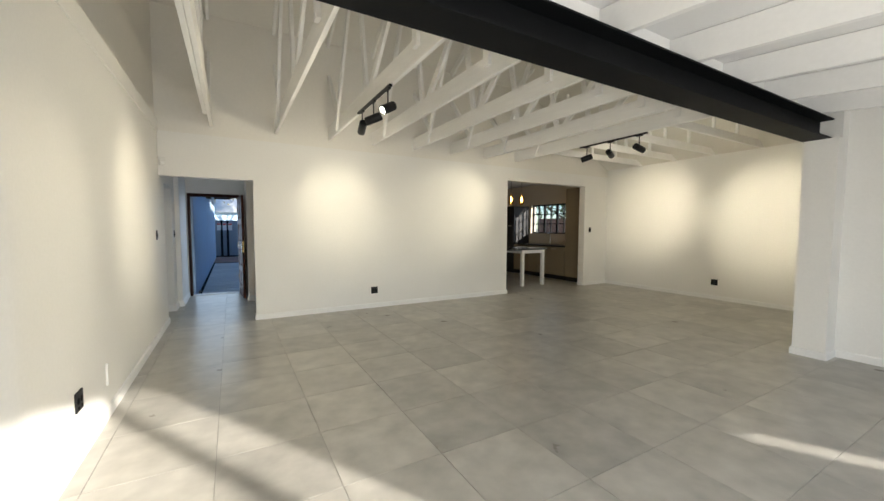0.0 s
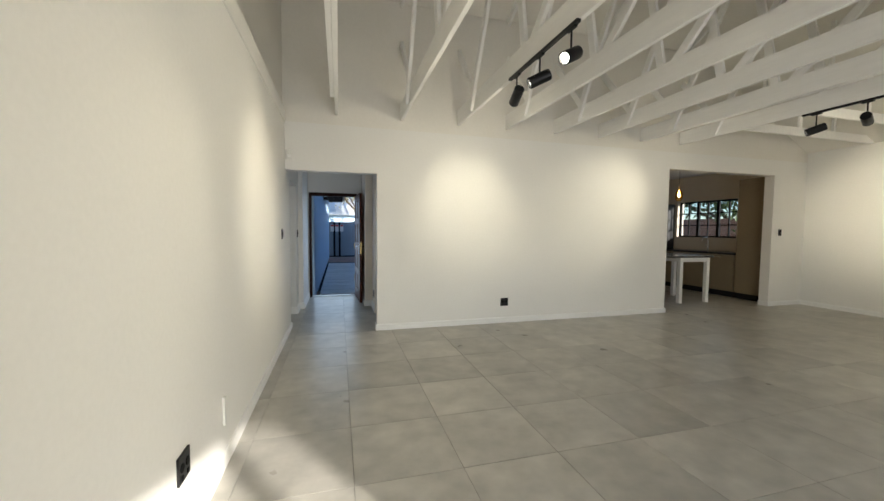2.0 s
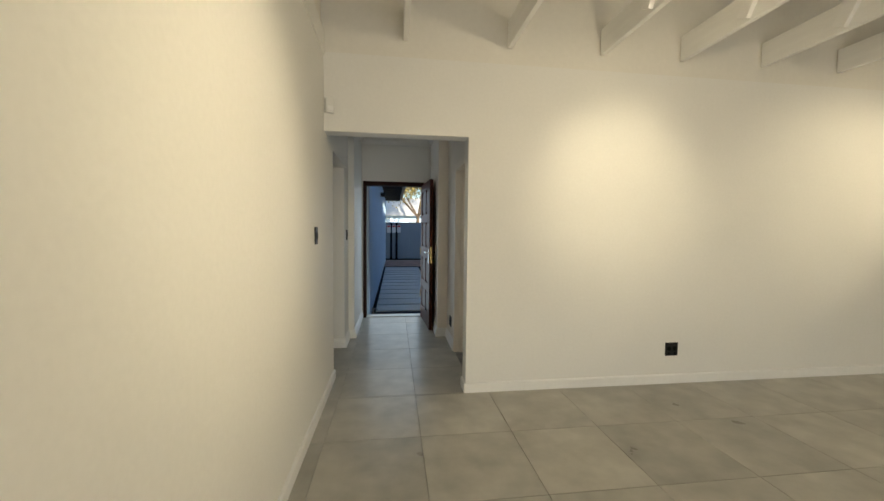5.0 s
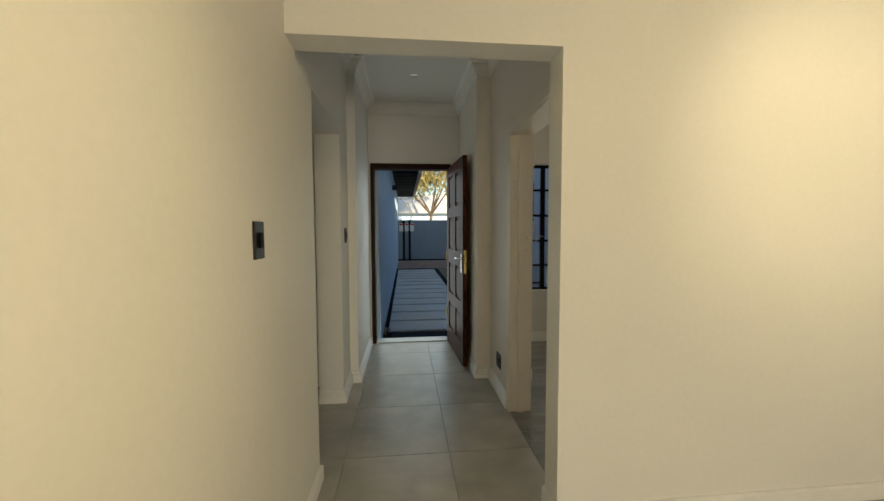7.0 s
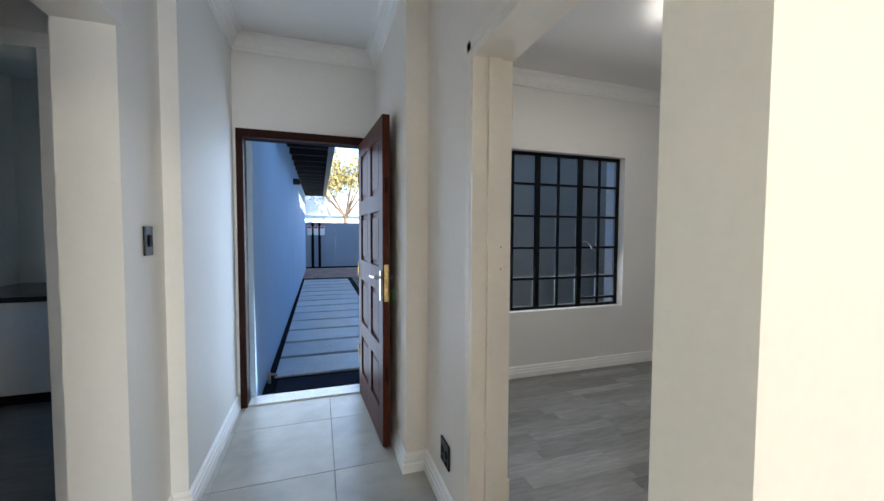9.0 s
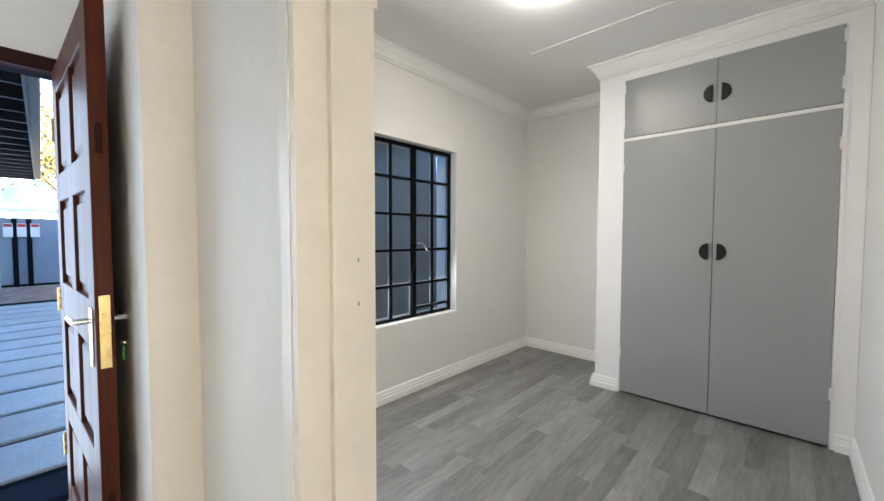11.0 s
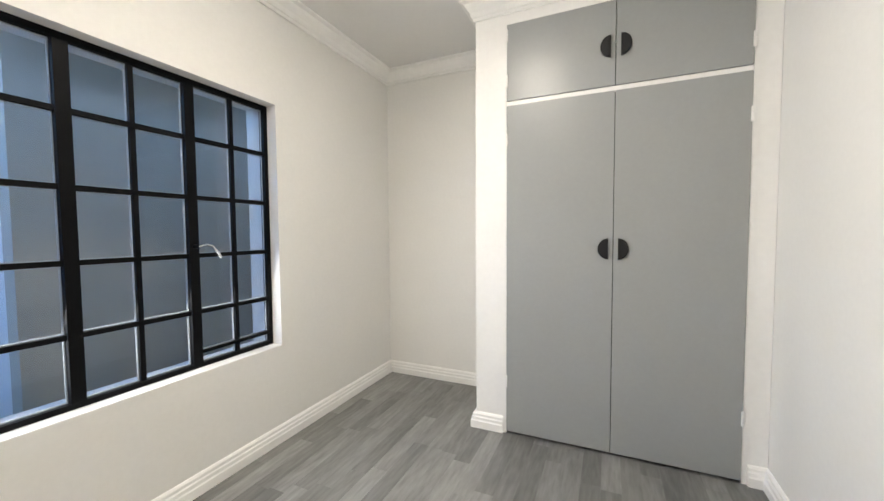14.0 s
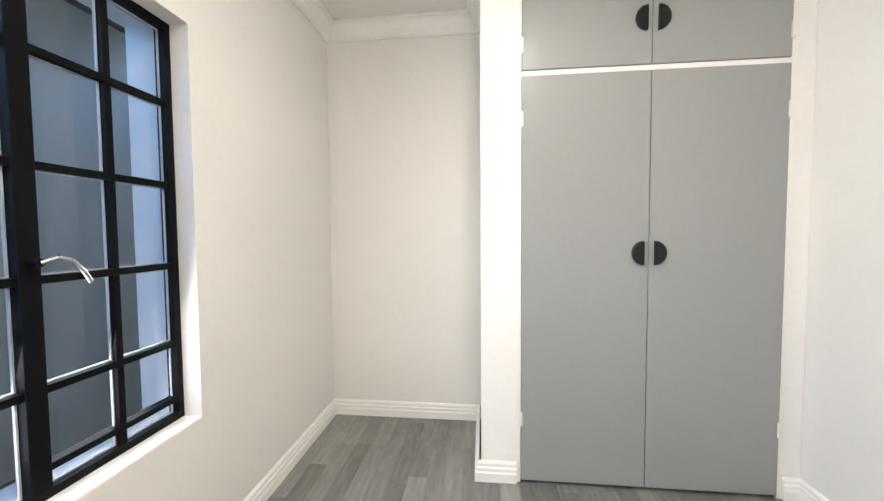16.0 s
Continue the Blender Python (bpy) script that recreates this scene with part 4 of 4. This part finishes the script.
part("handle", boxes((-0.05, -0.03, 0.06, 0.54, 1.44, 1.46), bevel=0.003), CHROME, th)


def pendant(x, y):
    th = thing("pendant_lamp", "amber glass pendant lamp on a thin cord", "pendant lamp", (x, y, 2.70), "pendant lamps over the table")
    part("cord", cyl((0, 0, 0), (0, 0, -0.50), 0.003, seg=8), BLACK_PLASTIC, th)
    part("cap", turned(((0.0, -0.56), (0.022, -0.56), (0.022, -0.50), (0.0, -0.495)), 18), BRASS, th, smooth=True)
    part("shade", turned(((0.024, -0.55), (0.05, -0.58), (0.066, -0.65), (0.062, -0.72), (0.036, -0.77)), 24), AMBER, th, "amber tinted glass shade", smooth=True)
    part("bulb", turned(((0.0, -0.70), (0.016, -0.69), (0.024, -0.655), (0.014, -0.60), (0.010, -0.57), (0.0, -0.57)), 16), BULB_ON, th, "glowing filament bulb", smooth=True)
    return th


pendant(6.93, 0.80)
pendant(6.66, 0.86)
win = tagged(thing("window_2", "black steel kitchen window of small panes", "window", (RIGHT + 0.10, 0, 0)), kind="structure")
KW0, KW1, KZ0, KZ1 = 1.22, 2.72, 1.22, 2.09
part("frame", boxes((-0.02, 0.02, KW0, KW1, KZ0, KZ0 + 0.035), (-0.02, 0.02, KW0, KW1, KZ1 - 0.035, KZ1), (-0.0195, 0.0195, KW0, KW0 + 0.035, KZ0 + 0.035, KZ1 - 0.035), (-0.0195, 0.0195, KW1 - 0.035, KW1, KZ0 + 0.035, KZ1 - 0.035)), STEEL_WIN, win)
for yk in (1.72, 2.22):
    part("mullion", boxes((-0.024, 0.02, yk - 0.032, yk + 0.032, KZ0 + 0.03, KZ1 - 0.03)), STEEL_WIN, win)
for k in (0.25, 0.75, 1.25):
    part("glazing_bar", boxes((-0.016, 0.016, KW0 + k - 0.012, KW0 + k + 0.012, KZ0 + 0.03, KZ1 - 0.03)), STEEL_WIN, win)
for z in (1.51, 1.80):
    part("glazing_bar", boxes((-0.0155, 0.0155, KW0 + 0.03, KW1 - 0.03, z - 0.012, z + 0.012)), STEEL_WIN, win)
for k in range(3):
    part("pane", boxes((-0.002, 0.002, KW0 + 0.01 + 0.5 * k, KW0 + 0.49 + 0.5 * k, KZ0 + 0.01, KZ1 - 0.01)), GLASS, win).visible_shadow = False
solid("garden_wall", boxes((11.5, 11.7, -0.5, 5.0, GROUND, 1.75)), BROWN_WALL, "weathered red-brown garden wall outside the kitchen", "garden wall", "structure")

# ---- outdoors ----
structure("ground", boxes((-300, 300, -300, 300, -0.40, GROUND - 0.02)), SOIL, "dry lawn and soil round the house", "ground")
structure("gravel_bed", boxes((0.15, 1.60, OUT_Y, 11.9, GROUND - 0.02, GROUND)), PEBBLE, "dark pebbles between the path slabs", "gravel")
wing = thing("house_wing", "pale painted house wing with a dark eave along the path", "house", (0, OUT_Y, GROUND))
part("wall", boxes((-0.12, 0.15, 0.0, 11.9, 0.0, 2.98)), BLUE_WALL, wing, "pale blue-white plastered wall")
roof = part("roof", boxes((-4.0, 0.82, 0.9, 12.4, 2.98, 3.04)), ROOFING, wing)
part("fascia", boxes((0.80, 0.82, 0.9, 12.4, 2.80, 2.98)), GREY_WALL, wing, "grey painted fascia board")
part("gutter", boxes((0.82, 0.92, 0.9, 12.4, 2.88, 2.98), bevel=0.02), GREY_WALL, wing)
for k in range(19):
    part("rafter", boxes((0.15, 0.80, 1.05 + 0.6 * k, 1.11 + 0.6 * k, 2.81, 2.96)), EAVE_DARK, wing)
for k in range(6):
    part("batten", boxes((0.18 + 0.11 * k, 0.23 + 0.11 * k, 0.9, 12.4, 2.955, 2.968)), EAVE_DARK, wing)
part("soffit", boxes((0.15, 0.80, 0.9, 12.4, 2.968, 2.98)), EAVE_DARK, wing)
th = thing("wall_lamp", "small black outdoor wall lamp under the eave", "wall lamp", (0.15, 7.9, 2.34))
part("back_plate", boxes((0, 0.012, -0.05, 0.05, -0.06, 0.06), bevel=0.003), BLACK_PLASTIC, th)
part("body", boxes((0.012, 0.14, -0.06, 0.06, -0.055, 0.055), bevel=0.006), BLACK_PLASTIC, th)
th = thing("door_mat", "dark blue coir mat outside the front door", "door mat", (0.65, 3.28, GROUND))
part("mat", boxes((-0.39, 0.39, -0.145, 0.145, 0.0, 0.035), bevel=0.006), MAT_RUBBER, th)
structure("step", boxes((0.155, 1.60, OUT_Y, 3.12, GROUND - 0.01, GROUND + 0.004)), SLAB, "concrete door step", "step")
th = thing("tap_pipe", "short grey outdoor tap at the wall foot", "tap", (0.16, 3.45, GROUND))
bm = cyl((0.02, 0, 0), (0.02, 0, 0.10), 0.016, seg=12)
cyl((0.02, 0, 0.085), (0.09, 0, 0.07), 0.012, seg=12, bm=bm)
part("pipe", bm, GREY_WALL, th, smooth=True)
gate = thing("driveway_gate", "grey panelled gate with black upright posts", "gate", (0, 15.4, GROUND))
for k in range(8):
    part("panel", boxes((-1.2 + 0.62 * k, -0.583 + 0.62 * k, -0.02, 0.02, 0.06, 1.74), bevel=0.003), GATE_PAINT, gate)
part("top_rail", boxes((-1.25, 3.8, -0.035, 0.035, 1.74, 1.82), bevel=0.005), GATE_PAINT, gate)
part("bottom_rail", boxes((-1.25, 3.8, -0.035, 0.035, 0.0, 0.06), bevel=0.005), STEEL_BLACK, gate)
for px in (0.40, 0.66):
    part("post", boxes((px - 0.05, px + 0.05, -0.10, -0.03, 0.0, 1.80), bevel=0.004), STEEL_BLACK, gate)
for px in (0.29, 0.53, 0.77):
    sg = thing("warning_sign", "small white sign with a red bar on the gate", "sign", (px, 15.4 - 0.112, 1.22), "signs on the gate")
    part("board", boxes((-0.085, 0.085, 0.0, 0.008, 0.0, 0.36), bevel=0.001), SIGN_WHITE, sg)
    part("print", boxes((-0.075, 0.075, -0.003, 0.0, 0.27, 0.34)), SIGN_RED, sg, "red printed bar")
pale = thing("garden_house", "pale plastered outbuilding with a small barred window", "house", (2.86, 4.30, GROUND))
part("wall", boxes((0, 0.15, 0.09, 0.99, 0, 3.0), (0, 0.15, 2.48, 4.9, 0, 3.0), (0.15, 2.02, 4.75, 4.9, 0, 3.0), (0.8, 0.95, 4.9, 9.9, 0, 3.0), (0, 0.15, 0.99, 2.48, 0, 1.55), (0, 0.15, 0.99, 2.48, 2.29, 3.0)), GARDEN_WALL, pale, "pale blue-white plastered wall")
part("wall", boxes((2.02, 5.6, 1.6, 1.75, 0, 2.8)), GARDEN_WALL, pale, "pale blue-white plastered wall")
part("end_wall", boxes((0, 2.02, -0.06, 0.09, 0, 3.5)), END_WALL_SHADED, pale, "plastered end wall with its shade put in as grey")
wn2 = part("window", boxes((0.07, 0.11, 0.99, 2.48, 1.55, 1.60), (0.07, 0.11, 0.99, 2.48, 2.24, 2.29), (0.07, 0.11, 0.99, 1.04, 1.60, 2.24), (0.07, 0.11, 2.43, 2.48, 1.60, 2.24), (0.07, 0.11, 1.71, 1.76, 1.60, 2.24)), DARKWOOD, pale, "brown window frame")
for k in range(7):
    part("bar", boxes((0.03, 0.045, 1.16 + 0.19 * k, 1.178 + 0.19 * k, 1.552, 2.288)), DARKWOOD, wn2)
part("cross_bar", boxes((0.046, 0.056, 0.992, 2.478, 1.86, 1.885)), DARKWOOD, wn2)
part("pane", boxes((0.085, 0.092, 1.04, 2.43, 1.60, 2.24)), BLIND, wn2, "pane with a cream blind behind")
part("sill", boxes((-0.09, 0.0, 0.90, 2.57, 1.34, 1.50), bevel=0.012), GARDEN_WALL, pale)
part("soffit", boxes((-0.42, 0.0, 0.0, 5.1, 2.97, 2.99)), EAVE_DARK, pale)
# Extra eave over the end wall, added to darken its top.
part("soffit", boxes((-0.10, 2.10, -0.62, -0.06, 2.88, 2.91)), EAVE_DARK, pale)
for k in range(8):
    part("rafter", boxes((-0.42, 0.0, 0.12 + 0.66 * k, 0.18 + 0.66 * k, 2.86, 2.97)), EAVE_DARK, pale)
part("fascia", boxes((-0.45, -0.42, 0.0, 5.1, 2.84, 3.04)), GREY_WALL, pale)
# Unseen pitched roof, added and drawn out north to shade the gate.
bm = bmesh.new()
ends = [[bm.verts.new((x, y, z)) for x, z in ((-0.48, 3.04), (1.0, 4.2), (2.45, 3.04), (2.45, 3.0), (-0.48, 3.0))] for y in (0.15, 10.1)]
for i in range(5):
    bm.faces.new((ends[0][i], ends[0][(i + 1) % 5], ends[1][(i + 1) % 5], ends[1][i]))
bm.faces.new(ends[0][::-1])
bm.faces.new(ends[1])
part("roof", bm, ROOFING, pale, "dark pitched roof, added unseen to shade the gate")
th = thing("neighbour_house", "pale neighbouring house behind the gate", "house", (2.2, 27, GROUND))
part("wall", boxes((-6, 8, 0, 6, 0, 2.7)), BLUE_WALL, th)
bm = bmesh.new()
vs = [bm.verts.new(p) for p in ((-6.5, -0.6, 2.6), (8.5, -0.6, 2.6), (8.5, 6.6, 2.6), (-6.5, 6.6, 2.6), (-3.5, 3, 4.3), (5.5, 3, 4.3))]
for f in ((0, 1, 5, 4), (2, 3, 4, 5), (1, 2, 5), (3, 0, 4), (3, 2, 1, 0)):
    bm.faces.new([vs[i] for i in f])
part("roof", bm, SLAB, th, "light grey roof")
for k in range(3):
    part("window", boxes((-4 + 3.5 * k, -2.6 + 3.5 * k, -0.02, 0.0, 1.0, 2.1)), STEEL_WIN, th)


def tree(at, height, spread, mat, seed, leaves=1500):
    rng = random.Random(seed)
    th = thing("tree", "leafy garden tree standing behind the walls", "tree", at)
    bm = bmesh.new()
    p = Vector((0, 0, 0))
    tips = []
    fork = height * 0.35
    cyl(p, (0.05, 0.03, fork), 0.16, 0.11, 10, bm)
    for i in range(7):
        a = i * 0.9 + rng.random()
        q = Vector((spread * 0.45 * math.cos(a), spread * 0.45 * math.sin(a), fork + height * (0.18 + 0.25 * rng.random())))
        cyl((0.05, 0.03, fork - 0.05), q, 0.075, 0.035, 7, bm)
        for k in range(3):
            r = q + Vector((rng.uniform(-1, 1) * spread * 0.4, rng.uniform(-1, 1) * spread * 0.4, rng.uniform(0.05, 0.3) * height))
            cyl(q, r, 0.03, 0.010, 5, bm)
            tips.append(r)
            tips.append(q.lerp(r, 0.6))
    part("trunk", bm, BARK, th)
    vs, fs = [], []
    for i in range(leaves):
        c = rng.choice(tips) + Vector((rng.gauss(0, 0.45), rng.gauss(0, 0.45), rng.gauss(0, 0.38)))
        e = Euler((rng.uniform(-1.2, 1.2), rng.uniform(-1.2, 1.2), rng.uniform(0, 6.3)))
        s = rng.uniform(0.07, 0.14)
        n = len(vs)
        for x, y, z in ((-s, 0, 0), (0, -s * 0.45, 0.02), (s, 0, 0), (0, s * 0.45, 0.02)):
            v = Vector((x, y, z))
            v.rotate(e)
            vs.append(c + v)
        fs.append((n, n + 1, n + 2, n + 3))
    me = bpy.data.meshes.new("crown")
    me.from_pydata([tuple(v) for v in vs], [], fs)
    me.materials.append(mat)
    ob = new("crown", me)
    ob.parent = th
    return th


tree((-1.5, 22.5, GROUND), 6.5, 3.2, LEAF_DRY, 3, 4500)
tree((2.2, 24.0, GROUND), 7.0, 3.4, LEAF_DRY, 5, 4500)
tree((-5.0, 34.0, GROUND), 9.0, 4.5, LEAF, 8)
tree((12.8, 2.4, GROUND), 3.6, 2.4, LEAF, 11, 2200)
tree((13.4, 4.4, GROUND), 4.0, 2.6, LEAF, 12, 2200)

# grass tufts in the courtyard
rng = random.Random(21)
vs, fs = [], []
for i in range(2600):
    x, y = 2.86 - 1.1 * rng.random() ** 1.6, 3.2 + 5.6 * rng.random() ** 0.7
    h, a, w = rng.uniform(0.05, 0.20) * (1.5 if x > 2.5 else 1.0), rng.uniform(0, 6.3), 0.006
    lean = rng.uniform(0.0, 0.09)
    n = len(vs)
    z = GROUND - 0.02
    vs += [(x - w * math.sin(a), y + w * math.cos(a), z), (x + w * math.sin(a), y - w * math.cos(a), z), (x + lean * math.cos(a), y + lean * math.sin(a), z + h)]
    fs.append((n, n + 1, n + 2))
me = bpy.data.meshes.new("grass")
me.from_pydata(vs, [], fs)
me.materials.append(GRASS)
tagged(new("grass", me), "sparse green grass tufts in the courtyard", "grass", kind="stuff")

# ---- pieces of floors and paths ----
def slab_mesh(name, w, d, h, mat, chamfer=0.002):
    bm = bmesh.new()
    lo = [bm.verts.new((x, y, -h)) for x, y in ((0, 0), (w, 0), (w, d), (0, d))]
    mi = [bm.verts.new((x, y, -chamfer)) for x, y in ((0, 0), (w, 0), (w, d), (0, d))]
    c = chamfer
    hi = [bm.verts.new((x, y, 0)) for x, y in ((c, c), (w - c, c), (w - c, d - c), (c, d - c))]
    for a, b in ((lo, mi), (mi, hi)):
        for i in range(4):
            bm.faces.new((a[i], a[(i + 1) % 4], b[(i + 1) % 4], b[i]))
    bm.faces.new(hi)
    me = bpy.data.meshes.new(name)
    bm.to_mesh(me)
    bm.free()
    me.materials.append(mat)
    return me


MESHES = {}


def piece(name, x0, x1, y0, y1, z, h, mat, parent, tilt=0.0, chamfer=0.002):
    key = (name, round(x1 - x0, 3), round(y1 - y0, 3))
    if key not in MESHES:
        MESHES[key] = slab_mesh(name, key[1], key[2], h, mat, chamfer)
    ob = new(name, MESHES[key])
    ob.location = (x0, y0, z)
    ob.parent = parent
    if tilt:
        ob.rotation_euler = (rng.uniform(-tilt, tilt), rng.uniform(-tilt, tilt), 0)
    return ob


floor_ob = bpy.data.objects["floor"]
rng = random.Random(4)
G = 0.0014
for ax0, ax1, ay0, ay1 in ((LEFT, RIGHT, BACK, 0.0), (-0.2, COR_R, 0.0, OUT_Y - 0.05), (KIT_L, RIGHT, 0.0, 4.2)):
    for i in range(-2, 16):
        for k in range(-13, 8):
            x0, x1 = max(ax0, 0.10 + 0.6 * i) , min(ax1, 0.70 + 0.6 * i)
            y0, y1 = max(ay0, -0.62 + 0.6 * k), min(ay1, -0.02 + 0.6 * k)
            if x1 - x0 < 0.015 or y1 - y0 < 0.015 or (ay1 == 0.0 and x0 > SUN_R and y1 < -4.7):
                continue
            piece("tile", x0 + G, x1 - G, y0 + G, y1 - G, 0.0, 0.0055, TILE, floor_ob, chamfer=0.0007)
bed_floor = bpy.data.objects["bedroom_floor"]
PW, PL = 0.095, 0.62
for r in range(28):
    y0, y1 = BED_Y0 + PW * r, min(BED_Y0 + PW * (r + 1), BED_Y1)
    x = COR_R + 0.002 - rng.uniform(0.1, PL)
    while x < BED_X1 and y1 - y0 > 0.01:
        a, b = max(x, COR_R + 0.002), min(x + PL, BED_X1)
        if b - a > 0.03:
            piece("plank", a + 0.0001, b - 0.0001, y0 + 0.0001, y1 - 0.0001, 0.0, 0.005, VINYL, bed_floor, chamfer=0.0003)
        x += PL
grav = bpy.data.objects["gravel_bed"]
y = 3.56
while y < 11.3:
    piece("slab", 0.215, 1.46, y, y + 0.525, GROUND + 0.022, 0.03, SLAB, grav, 0.003, 0.008)
    y += 0.605
paving = structure("paving", boxes((-0.1, 3.6, 11.9, 15.3, GROUND - 0.02, GROUND - 0.004)), GROUT, "red brick paving before the gate", "paving")
for i in range(16):
    for k in range(15):
        piece("brick", -0.1 + 0.222 * i + (0.111 if k % 2 else 0), 0.112 + 0.222 * i + (0.111 if k % 2 else 0), 11.92 + 0.222 * k, 12.132 + 0.222 * k, GROUND + rng.uniform(-0.003, 0.003), 0.02, BRICKRED, paving, 0.0, 0.004)
kerb = structure("kerb", boxes((-0.1, 0.14, 11.95, 15.2, GROUND - 0.05, GROUND + 0.12), bevel=0.01), SLAB, "low concrete kerb beside the paving", "kerb")
